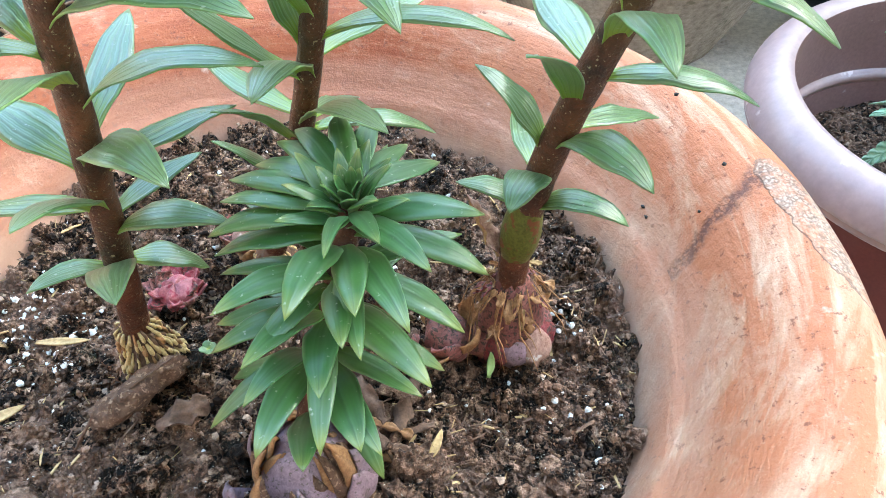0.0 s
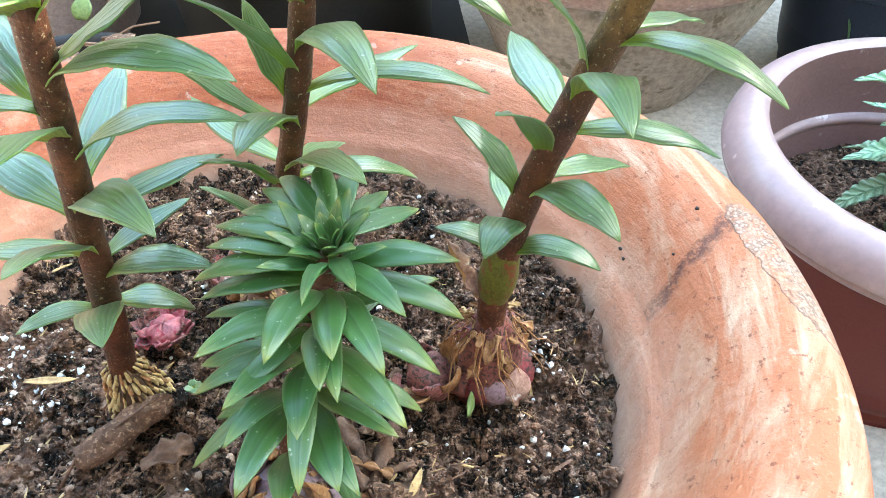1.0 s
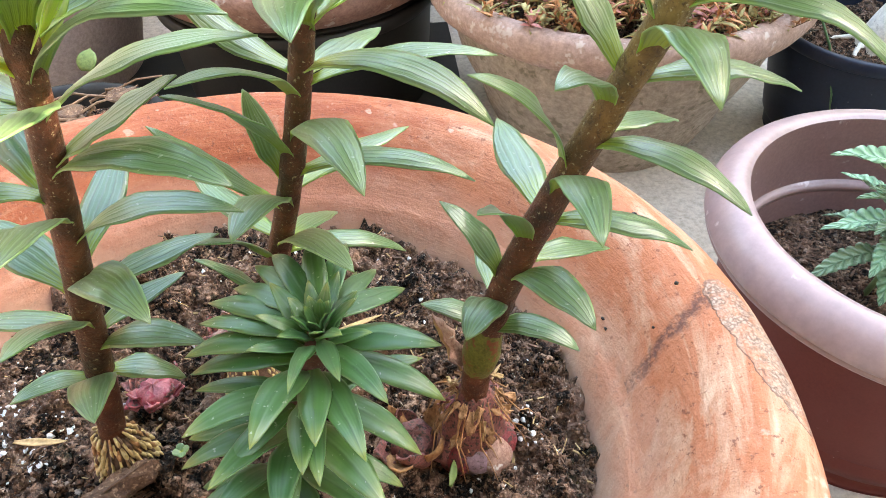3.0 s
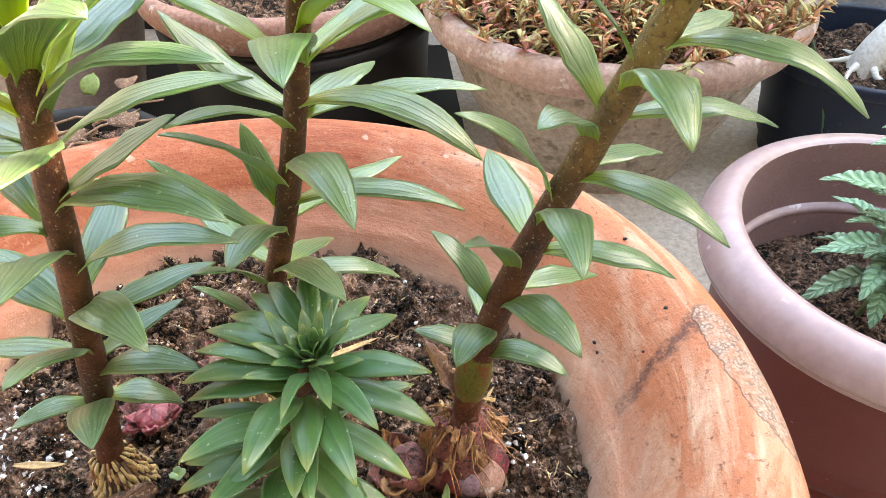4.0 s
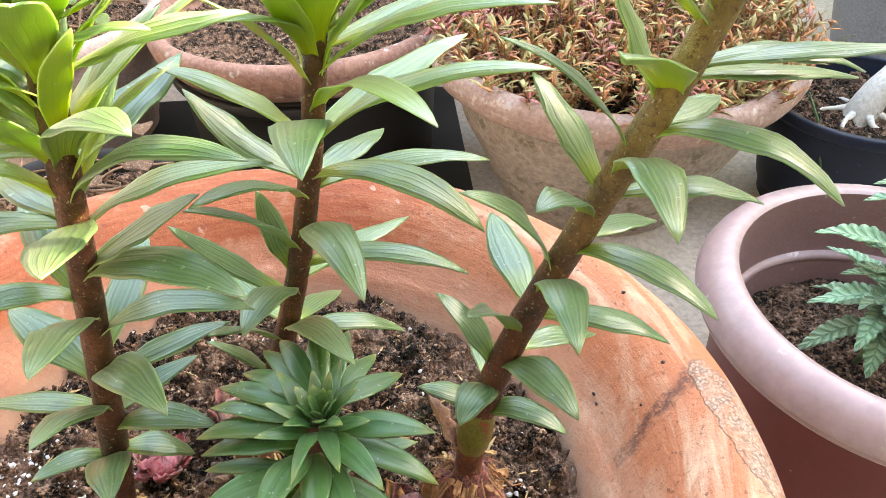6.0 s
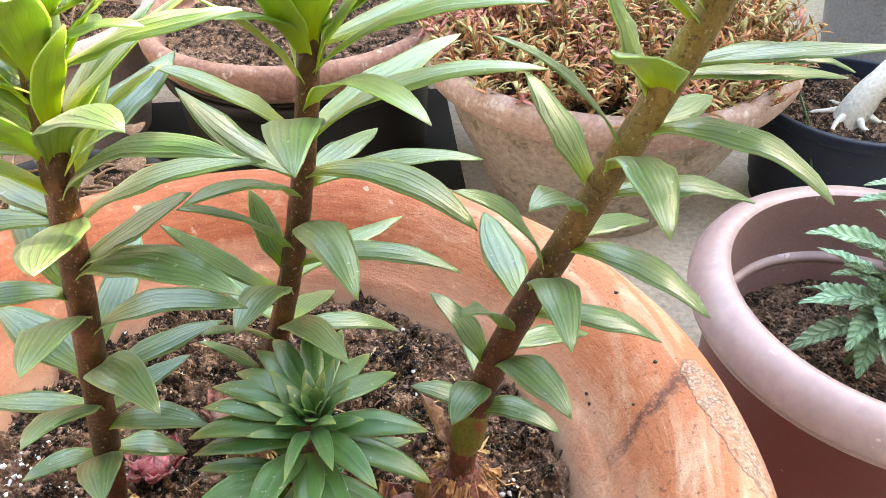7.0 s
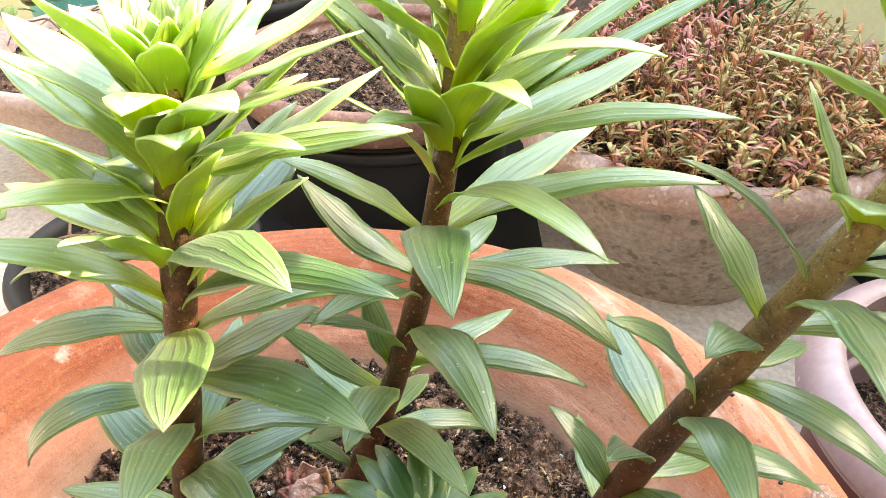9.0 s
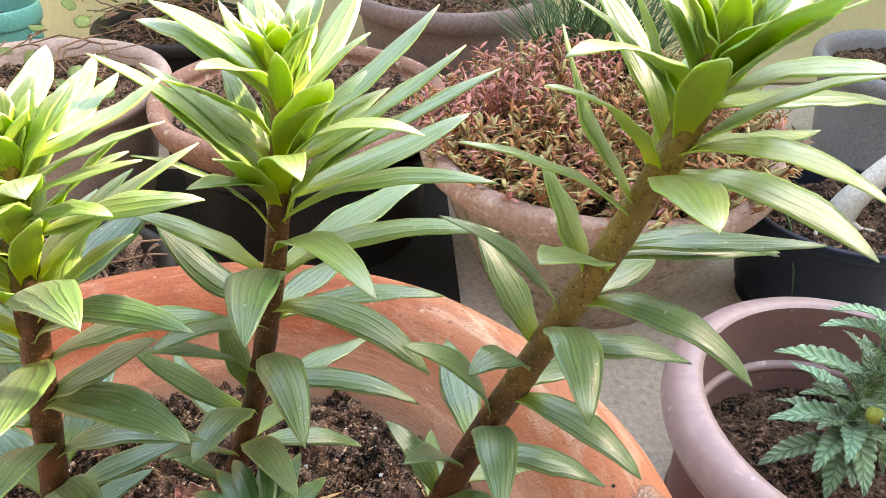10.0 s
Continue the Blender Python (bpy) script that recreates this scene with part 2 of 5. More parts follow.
    flake = ramp(nt, math_node(nt, "MULTIPLY_ADD", noise_tex(nt, 420, 5, 0.75), 0.9, math_node(nt, "MULTIPLY", vo.outputs["Distance"], 0.5)), [(0.38, (0.11, 0.075, 0.06)), (0.5, (0.27, 0.185, 0.14)), (0.62, (0.44, 0.335, 0.265))])
    col = mixc(nt, math_node(nt, "MULTIPLY", crust, ramp(nt, noise_tex(nt, 110, 5, 0.7), [(0.38, (0.25, 0.25, 0.25)), (0.58, (0.9, 0.9, 0.9))])), col, flake)
    col = mixc(nt, math_node(nt, "MULTIPLY", edge, 0.7), col, (0.14, 0.09, 0.07))
    # paler, lime-washed lower band
    wash = math_node(nt, "MULTIPLY_ADD", noise_tex(nt, 30, 4, 0.6), 0.010, z)
    col = mixc(nt, math_node(nt, "MULTIPLY", ramp(nt, math_node(nt, "MULTIPLY", wash, 10.0), [(0.33, (1, 1, 1)), (0.42, (0, 0, 0))]), 0.34), col, (0.55, 0.33, 0.235))
    # earthy splash just above the soil
    low = math_node(nt, "MULTIPLY_ADD", noise_tex(nt, 60, 5, 0.7), 0.03, z)
    col = mixc(nt, ramp(nt, math_node(nt, "ADD", low, 0.18), [(0.188, (0.6, 0.6, 0.6)), (0.206, (0, 0, 0))]), col, (0.52, 0.36, 0.27))
    nt.links.new(col, b.inputs["Base Color"])
    b.inputs["Roughness"].default_value = 0.62
    b.inputs["Specular IOR Level"].default_value = 0.35
    bump(nt, b, streak, 0.5, 0.0014)
    bump(nt, b, grain, 0.4, 0.0006)
    bump(nt, b, noise_tex(nt, 120, 6, 0.7), 0.6, 0.0022)
    bump(nt, b, band, 0.3, 0.004)
    bump(nt, b, math_node(nt, "SUBTRACT", crust, crack), 0.6, 0.0012)
    bump(nt, b, bloom, 0.3, 0.0015)
    return m


def soil_material():
    """Damp potting soil: gap shade painted near-black, brown crumbs, grey dust and pale specks."""
    m, nt, b = nodes_of("potting_soil")
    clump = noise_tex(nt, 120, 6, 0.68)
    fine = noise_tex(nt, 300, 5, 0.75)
    # the near-black low end paints shade into the hollows between clumps
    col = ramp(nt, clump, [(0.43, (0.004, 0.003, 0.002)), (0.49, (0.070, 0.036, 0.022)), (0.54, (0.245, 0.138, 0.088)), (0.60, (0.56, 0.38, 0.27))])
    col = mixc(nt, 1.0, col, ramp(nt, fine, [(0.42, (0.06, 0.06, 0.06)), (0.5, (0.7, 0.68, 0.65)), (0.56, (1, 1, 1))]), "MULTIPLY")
    col = mixc(nt, ramp(nt, noise_tex(nt, 640, 4, 0.75), [(0.56, (0, 0, 0)), (0.61, (0.8, 0.8, 0.8))]), col, (0.30, 0.21, 0.15))
    col = mixc(nt, ramp(nt, noise_tex(nt, 24, 4, 0.6), [(0.56, (0, 0, 0)), (0.70, (0.3, 0.3, 0.3))]), col, (0.075, 0.085, 0.035))
    patch = noise_tex(nt, 30, 5, 0.65)
    col = mixc(nt, ramp(nt, patch, [(0.48, (0, 0, 0)), (0.60, (0.55, 0.55, 0.55))]), col, (0.33, 0.195, 0.135))
    # near-black patches deepen that painted shade
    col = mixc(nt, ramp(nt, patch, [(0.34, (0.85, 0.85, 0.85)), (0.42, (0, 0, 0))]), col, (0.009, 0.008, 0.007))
    col = mixc(nt, ramp(nt, noise_tex(nt, 560, 2, 0.5), [(0.69, (0, 0, 0)), (0.72, (0.9, 0.9, 0.9))]), col, (0.66, 0.62, 0.55))
    nt.links.new(col, b.inputs["Base Color"])
    nt.links.new(ramp(nt, clump, [(0.4, (0.38, 0.38, 0.38)), (0.6, (0.8, 0.8, 0.8))]), b.inputs["Roughness"])
    b.inputs["Specular IOR Level"].default_value = 0.15
    bump(nt, b, fine, 1.0, 0.0035)
    bump(nt, b, clump, 0.8, 0.004)
    return m


def crumb_material():
    """Loose crumbs, each of its own tone from black peat to pale dust, darkened for shaded gaps."""
    m, nt, b = nodes_of("soil_crumb")
    ge = nt.nodes.new("ShaderNodeNewGeometry")
    col = ramp(nt, ge.outputs["Random Per Island"], [(0.0, (0.005, 0.004, 0.003)), (0.34, (0.024, 0.013, 0.009)), (0.60, (0.150, 0.082, 0.050)), (0.88, (0.33, 0.205, 0.135)), (1.0, (0.56, 0.42, 0.32))])
    patch = noise_tex(nt, 30, 5, 0.65)
    col = mixc(nt, ramp(nt, patch, [(0.48, (0, 0, 0)), (0.60, (0.5, 0.5, 0.5))]), col, (0.33, 0.195, 0.135))
    col = mixc(nt, ramp(nt, patch, [(0.36, (0.75, 0.75, 0.75)), (0.45, (0, 0, 0))]), col, (0.012, 0.010, 0.009))
    grain = noise_tex(nt, 500, 4, 0.7)
    col = mixc(nt, 0.6, col, ramp(nt, grain, [(0.4, (0.2, 0.2, 0.2)), (0.6, (1, 1, 1))]), "MULTIPLY")
    nt.links.new(col, b.inputs["Base Color"])
    b.inputs["Roughness"].default_value = 0.7
    b.inputs["Specular IOR Level"].default_value = 0.15
    bump(nt, b, grain, 0.8, 0.001)
    return m


def stem_material(name, change, blend):
    """Lily stem: dark red-brown at the foot, olive towards the tip, rough with pale specks."""
    m, nt, b = nodes_of(name)
    tc = nt.nodes.new("ShaderNodeTexCoord")
    sep = nt.nodes.new("ShaderNodeSeparateXYZ")
    nt.links.new(tc.outputs["Object"], sep.inputs[0])
    big, fine = noise_tex(nt, 90, 5, 0.65), noise_tex(nt, 520, 4, 0.7)
    low = ramp(nt, big, [(0.32, (0.030, 0.011, 0.008)), (0.52, (0.105, 0.032, 0.015)), (0.70, (0.19, 0.065, 0.030))])
    high = ramp(nt, big, [(0.32, (0.20, 0.125, 0.030)), (0.52, (0.28, 0.190, 0.048)), (0.70, (0.37, 0.28, 0.08))])
    where = math_node(nt, "DIVIDE", math_node(nt, "ADD", math_node(nt, "MULTIPLY_ADD", big, 0.02, sep.outputs[2]), -change - 0.010), blend)
    col = mixc(nt, ramp(nt, where, [(0.0, (0, 0, 0)), (1.0, (1, 1, 1))]), low, high)
    col = mixc(nt, ramp(nt, fine, [(0.36, (0.7, 0.7, 0.7)), (0.46, (0, 0, 0))]), col, (0.055, 0.022, 0.010))
    col = mixc(nt, ramp(nt, noise_tex(nt, 700, 3, 0.6), [(0.62, (0, 0, 0)), (0.68, (0.7, 0.7, 0.7))]), col, (0.50, 0.42, 0.27))
    nt.links.new(col, b.inputs["Base Color"])
    b.inputs["Roughness"].default_value = 0.48
    b.inputs["Specular IOR Level"].default_value = 0.5
    bump(nt, b, fine, 0.9, 0.0012)
    bump(nt, b, noise_tex(nt, 150, 4, 0.6, stretch=(1, 1, 0.35)), 0.7, 0.002)
    return m


def veined_material(name, dark, light):
    """A crumpled leaf with sunken side veins."""
    m, nt, b = nodes_of(name)
    uv = nt.nodes.new("ShaderNodeUVMap")
    sep = nt.nodes.new("ShaderNodeSeparateXYZ")
    nt.links.new(uv.outputs[0], sep.inputs[0])
    mid = math_node(nt, "ABSOLUTE", math_node(nt, "SUBTRACT", sep.outputs[0], 0.5))
    wave = math_node(nt, "SINE", math_node(nt, "MULTIPLY", math_node(nt, "SUBTRACT", sep.outputs[1], math_node(nt, "MULTIPLY", mid, 0.22)), 6.2832 * 10))
    h = math_node(nt, "MINIMUM", math_node(nt, "MULTIPLY_ADD", wave, 0.5, 0.5), math_node(nt, "MULTIPLY", mid, 9.0))
    h = math_node(nt, "MULTIPLY_ADD", noise_tex(nt, 420, 4, 0.6), 0.55, h)
    col = ramp(nt, h, [(0.25, dark), (0.9, light)])
    oi = nt.nodes.new("ShaderNodeObjectInfo")
    hsv = nt.nodes.new("ShaderNodeHueSaturation")
    nt.links.new(math_node(nt, "MULTIPLY_ADD", oi.outputs["Random"], 0.4, 0.8), hsv.inputs["Value"])
    nt.links.new(math_node(nt, "MULTIPLY_ADD", oi.outputs["Random"], 0.07, 0.46), hsv.inputs["Hue"])
    nt.links.new(col, hsv.inputs["Color"])
    nt.links.new(hsv.outputs[0], b.inputs["Base Color"])
    b.inputs["Roughness"].default_value = 0.42
    b.inputs["Sheen Weight"].default_value = 0.3
    bump(nt, b, h, 0.9, 0.0018)
    return m


M_TERRA = terracotta_material()
M_SOIL = soil_material()
M_CRUMB = crumb_material()
M_PERLITE = surface("perlite", (0.70, 0.70, 0.68), (0.86, 0.86, 0.84), 300, 0.8, 1200, 0.4, 0.0004)
M_STRAW = surface("straw_bits", (0.30, 0.18, 0.075), (0.60, 0.43, 0.21), 60, 0.75, 500, 0.4, 0.0004)
M_CHIP = surface("bark_chip", (0.07, 0.040, 0.026), (0.22, 0.13, 0.085), 80, 0.8, 500, 0.5, 0.0006)
M_STEM = stem_material("lily_stem", 0.23, 0.06)
M_STEM_LEAN = stem_material("leaning_lily_stem", 0.14, 0.12)
M_LEAF = leaf_material("lily_leaf", (0.34, 0.46, 0.02), (0.092, 0.192, 0.048), (0.20, 0.31, 0.12), 0.34, 0.24, 5, 0.0, 0.5, 0.10, 0.48)
M_UNDER = leaf_material("lily_leaf_underside", (0.32, 0.43, 0.04), (0.165, 0.290, 0.080), (0.24, 0.36, 0.14), 0.42, 0.26, 5, 0.0, 0.45, 0.1, 0.18)
# whitish tip colour paints in the glare on the crown leaves
M_YOUNG = leaf_material("young_lily_leaf", (0.44, 0.52, 0.03), (0.215, 0.335, 0.085), (0.50, 0.57, 0.42), 0.34, 0.26, 4, 0.0, 0.4, 0.1, 0.3, (0.48, 0.57, 0.40), 0.15)
M_YOUNG_UNDER = leaf_material("young_lily_leaf_underside", (0.50, 0.57, 0.02), (0.30, 0.43, 0.04), (0.48, 0.56, 0.32), 0.42, 0.32, 4, 0.0, 0.25, 0.05, 0.10, (0.42, 0.52, 0.20), 0.12)
M_DARK = leaf_material("short_lily_leaf", (0.10, 0.21, 0.02), (0.050, 0.150, 0.030), (0.24, 0.29, 0.06), 0.42, 0.18, 2, 0.8, 0.2, 0.06, 0.15, coat=0.45)
M_DARK_UNDER = leaf_material("short_lily_leaf_underside", (0.26, 0.36, 0.07), (0.17, 0.30, 0.10), (0.17, 0.30, 0.10), 0.48, 0.18, 2, 0.3, 0.15)
M_ROOT = surface("bulb_roots", (0.42, 0.28, 0.10), (0.66, 0.52, 0.27), 160, 0.5, 800, 0.4, 0.0005)
M_SCALE = surface("bulb_scale", (0.13, 0.028, 0.026), (0.36, 0.15, 0.13), 130, 0.5, 700, 0.6, 0.0008, ((0.060, 0.042, 0.032), 480, 0.53), 0.5, 0.5)
M_PURPLE = surface("bulb_scale_purple", (0.15, 0.09, 0.11), (0.31, 0.22, 0.25), 90, 0.4, 600, 0.4, 0.0006, ((0.10, 0.075, 0.06), 520, 0.57), 0.5, 0.3)
M_RUBY = surface("bulb_scale_ruby", (0.10, 0.012, 0.018), (0.30, 0.055, 0.06), 150, 0.38, 700, 0.6, 0.0008, ((0.05, 0.036, 0.028), 480, 0.53), 0.5)
M_DUSTY = surface("bulb_scale_dusty", (0.22, 0.09, 0.06), (0.50, 0.33, 0.26), 120, 0.6, 600, 0.7, 0.001, ((0.62, 0.58, 0.54), 140, 0.60), 0.4)
M_PINK = surface("bulb_scale_pink", (0.21, 0.030, 0.040), (0.44, 0.14, 0.145), 110, 0.38, 600, 0.5, 0.0008, ((0.30, 0.03, 0.05), 260, 0.56), 0.5)
M_SHEATH = surface("olive_sheath", (0.055, 0.065, 0.012), (0.18, 0.20, 0.04), 130, 0.4, 700, 0.4, 0.0006, ((0.20, 0.07, 0.03), 190, 0.57))
M_HUSK = surface("dry_husk", (0.20, 0.085, 0.035), (0.50, 0.28, 0.13), 140, 0.7, 600, 0.5, 0.0006, None, 0.4, 0.4)
M_DEAD = surface("dead_leaf", (0.045, 0.022, 0.015), (0.27, 0.15, 0.09), 130, 0.6, 420, 1.0, 0.003, ((0.40, 0.26, 0.17), 480, 0.57))
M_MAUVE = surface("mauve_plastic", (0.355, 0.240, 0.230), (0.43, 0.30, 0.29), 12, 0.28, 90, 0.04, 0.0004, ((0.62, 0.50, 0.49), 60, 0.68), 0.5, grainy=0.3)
# darker copies of the mauve: shade inside and below the rim is painted in
M_MAUVE_IN_SHADE = surface("mauve_plastic_inner_shaded", (0.235, 0.135, 0.125), (0.30, 0.185, 0.172), 12, 0.45, 300, 0.1, 0.0005, ((0.42, 0.33, 0.31), 90, 0.68), 0.4, grainy=0.3)
M_MAUVE_BODY_SHADE = surface("mauve_plastic_body_shaded", (0.130, 0.027, 0.021), (0.170, 0.042, 0.034), 12, 0.40, 500, 0.06, 0.0004, ((0.5, 0.36, 0.34), 110, 0.72), 0.22, grainy=0.2)
M_MARI = surface("marigold_stalk", (0.12, 0.22, 0.08), (0.26, 0.38, 0.16), 160, 0.5)
M_FERN = veined_material("marigold_leaf", (0.115, 0.265, 0.125), (0.29, 0.49, 0.275))
M_BUD = surface("marigold_bud", (0.18, 0.26, 0.04), (0.38, 0.42, 0.08), 200, 0.6, 900)
M_AGED = surface("weathered_clay", (0.26, 0.205, 0.16), (0.54, 0.455, 0.375), 22, 0.85, 130, 0.7, 0.002, ((0.23, 0.20, 0.145), 48, 0.58))
M_RIM = surface("weathered_rim", (0.38, 0.23, 0.18), (0.58, 0.42, 0.35), 18, 0.8, 200, 0.5, 0.0015, ((0.62, 0.52, 0.46), 60, 0.62))
M_RED = surface("brick_red_clay", (0.22, 0.10, 0.075), (0.42, 0.25, 0.19), 22, 0.8, 160, 0.7, 0.002, ((0.50, 0.42, 0.36), 60, 0.60))
M_BLACK = surface("black_plastic", (0.005, 0.011, 0.027), (0.010, 0.018, 0.040), 14, 0.5, 300, 0.1, 0.0005, ((0.09, 0.10, 0.12), 120, 0.70))
M_NEARBLACK = surface("near_black", (0.010, 0.009, 0.008), (0.020, 0.018, 0.016), 14, 0.55, 300, 0.1, 0.0005)
M_CONCRETE = surface("stained_concrete", (0.43, 0.37, 0.30), (0.62, 0.55, 0.465), 7, 0.85, 120, 0.35, 0.0012, ((0.22, 0.19, 0.155), 30, 0.67))
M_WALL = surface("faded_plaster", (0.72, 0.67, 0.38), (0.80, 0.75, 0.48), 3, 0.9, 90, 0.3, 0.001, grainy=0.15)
# dark, so that the added walls throw little light back
M_BACKWALL = surface("added_dark_wall", (0.075, 0.068, 0.06), (0.15, 0.135, 0.115), 3, 0.9, 90, 0.3, 0.001)
M_TRUNK = surface("grey_succulent_trunk", (0.58, 0.54, 0.46), (0.74, 0.70, 0.62), 30, 0.6, 240, 0.3, 0.001, ((0.30, 0.26, 0.2), 70, 0.64))
M_GREY = surface("grey_glazed_pot", (0.20, 0.20, 0.215), (0.30, 0.30, 0.32), 9, 0.5, 200, 0.1, 0.0006)
M_REDLEAF = surface("coppery_leaf", (0.36, 0.13, 0.055), (0.58, 0.27, 0.11), 22, 0.6, 300, 0.2, 0.0005)
M_GREENLEAF = surface("ochre_green_leaf", (0.30, 0.27, 0.09), (0.52, 0.44, 0.20), 22, 0.6, 300, 0.2, 0.0005)
M_PINKLEAF = surface("rosy_leaf", (0.46, 0.13, 0.12), (0.70, 0.34, 0.29), 22, 0.6, 300, 0.2, 0.0005)
M_TWIG = surface("dry_twig", (0.16, 0.09, 0.055), (0.30, 0.19, 0.12), 60, 0.8, 400, 0.4, 0.0005)
M_GRASS = surface("dark_green_blades", (0.045, 0.115, 0.045), (0.09, 0.19, 0.075), 40, 0.5, 300, 0.2, 0.0004)
M_HEART = surface("heart_leaf_green", (0.10, 0.16, 0.04), (0.20, 0.27, 0.08), 40, 0.5, 300, 0.2, 0.0004)
M_TEAL = surface("turquoise_plastic", (0.09, 0.36, 0.33), (0.12, 0.44, 0.40), 10, 0.4, 200, 0.05, 0.0004)
M_DUSK = surface("dusky_purple_clay", (0.20, 0.15, 0.145), (0.32, 0.25, 0.235), 9, 0.75, 160, 0.2, 0.0008)
M_PINKPOT = surface("dusty_pink_pot", (0.42, 0.32, 0.28), (0.55, 0.43, 0.38), 12, 0.8, 180, 0.3, 0.001)


# ---- building helpers ----
def mesh_of(name, verts, faces, mats, slots=None, uvs=None, smooth=True):
    me = bpy.data.meshes.new(name)
    me.from_pydata([tuple(v) for v in verts], [], faces)
    for m in (mats if isinstance(mats, (list, tuple)) else [mats]):
        me.materials.append(m)
    if slots is not None:
        me.polygons.foreach_set("material_index", slots)
    if uvs is not None:
        lay = me.uv_layers.new(name="UVMap")
        for loop in me.loops:
            lay.data[loop.index].uv = uvs[loop.vertex_index]
    me.polygons.foreach_set("use_smooth", [smooth] * len(me.polygons))
    me.update()
    return me


def part(name, me, parent, label="", at=None):
    ob = new(name, me)
    ob.parent = parent
    if at is not None:
        ob.matrix_basis = at
    return tagged(ob, label)


def thing(name, place, label, category, group="", kind=""):
    ob = new(name)
    ob.empty_display_size = 0.02
    ob.matrix_basis = place if isinstance(place, Matrix) else Matrix.Translation(place)
    return tagged(ob, label, category, group, kind)


def revolve(profile, steps=96, wobble=0.0, seed=0.0, closed=True):
    """A turned body from (radius, height) pairs; wobble: how far the hand-made wall strays."""
    verts, faces, n = [], [], len(profile)
    for i in range(steps):
        a = 2 * math.pi * i / steps
        c, s = math.cos(a), math.sin(a)
        for r, z in profile:
            k = 1.0
            if wobble:
                k += wobble * (noise.noise((c * 1.7 + seed, s * 1.7, z * 9)) + 0.4 * noise.noise((c * 6 + seed, s * 6, z * 30)))
            verts.append((r * k * c, r * k * s, z + (wobble * 0.03 * noise.noise((c * 3 + seed, s * 3, 4)) if wobble else 0)))
    for i in range(steps):
        j = (i + 1) % steps
        for q in range(n - 1):
            faces.append((i * n + q, j * n + q, j * n + q + 1, i * n + q + 1))
    return verts, faces


def smooth_profile(points, per=6):
    """Rounds a coarse (radius, height) outline."""
    out = []
    p = [points[0], *points, points[-1]]
    for i in range(1, len(p) - 2):
        a, b, c, d = (Vector(q) for q in p[i - 1:i + 3])
        for k in range(per):
            t = k / per
            out.append(tuple(0.5 * (2 * b + (c - a) * t + (2 * a - 5 * b + 4 * c - d) * t * t + (3 * b - a - 3 * c + d) * t ** 3)))
    out.append(points[-1])
    return out


def tube(points, radii, sides=12):
    """A round rod along points."""
    verts, faces = [], []
    for i, p in enumerate(points):
        d = (points[min(i + 1, len(points) - 1)] - points[max(i - 1, 0)]).normalized()
        x = d.orthogonal().normalized() if i == 0 else (x - d * x.dot(d)).normalized()
        y = d.cross(x)
        for s in range(sides):
            a = 2 * math.pi * s / sides
            verts.append(p + (x * math.cos(a) + y * math.sin(a)) * radii[i])
    for i in range(len(points) - 1):
        for s in range(sides):
            t = (s + 1) % sides
            faces.append((i * sides + s, i * sides + t, (i + 1) * sides + t, (i + 1) * sides + s))
    faces.append(tuple(reversed(range(sides))))
    faces.append(tuple(range((len(points) - 1) * sides, len(points) * sides)))
    return verts, faces


def lance(u):
    """Half width along a lily leaf, foot to tip."""
    if u < 0.42:
        k = u / 0.42
        return 0.42 + 0.58 * k * k * (3 - 2 * k)
    return max(0.0, 1 - ((u - 0.42) / 0.58) ** 1.9) ** 0.85 + 0.006


def blade(az, el, length, width, bend, side=0.0, twist=0.0, fold=0.25, outline=lance, steps=14, half=3, thick=0.0005, cup=0.0, ruffle=0.0, seed=0):
    """A leaf from the origin: heading az, mean rise el, arched by bend and swerved by side degrees. Returns verts, faces, slots, uvs."""
    rows, p = [], Vector((0, 0, 0))
    for i in range(steps + 1):
        u = i / steps
        e, a = radians(el + bend * (0.5 - u)), radians(az + side * (u - 0.5))
        d = Vector((math.cos(a) * math.cos(e), math.sin(a) * math.cos(e), math.sin(e)))
        if i:
            p = p + d * (length / steps)
        x = Vector((-math.sin(a), math.cos(a), 0))
        n = d.cross(x) * -1
        n = -n if n.z < 0 and abs(el) < 60 else n
        n = x.cross(d) * -1
        tw = radians(twist * u)
        x, n = x * math.cos(tw) + n * math.sin(tw), n * math.cos(tw) - x * math.sin(tw)
        rows.append((u, p.copy(), x, n))
    verts, uvs, k = [], [], 2 * half + 1
    for layer in (0, 1):
        for u, q, x, n in rows:
            w = outline(u) * width / 2
            for j in range(k):
                s = (j - half) / half
                lift = fold * (abs(s) ** 1.4) * w * (1 - 0.6 * u) + cup * w * s * s
                if ruffle:
                    lift += ruffle * w * abs(s) * noise.noise((u * 5 + seed, s * 1.3, seed * 0.37))
                verts.append(q + x * (s * w) + n * (lift - layer * thick))
                uvs.append((j / (k - 1), u))
    m = (steps + 1) * k
    faces, slots = [], []
    for i in range(steps):
        for j in range(k - 1):
            a = i * k + j
            faces.append((a, a + 1, a + k + 1, a + k))
            slots.append(0)
            faces.append((m + a, m + a + k, m + a + k + 1, m + a + 1))
            slots.append(1)
    rim = [j for j in range(k)] + [i * k + k - 1 for i in range(1, steps + 1)] + [steps * k + j for j in range(k - 2, -1, -1)] + [i * k for i in range(steps - 1, 0, -1)]
    for i, a in enumerate(rim):
        b = rim[(i + 1) % len(rim)]
        faces.append((b, a, m + a, m + b))
        slots.append(0)
    return verts, faces, slots, uvs


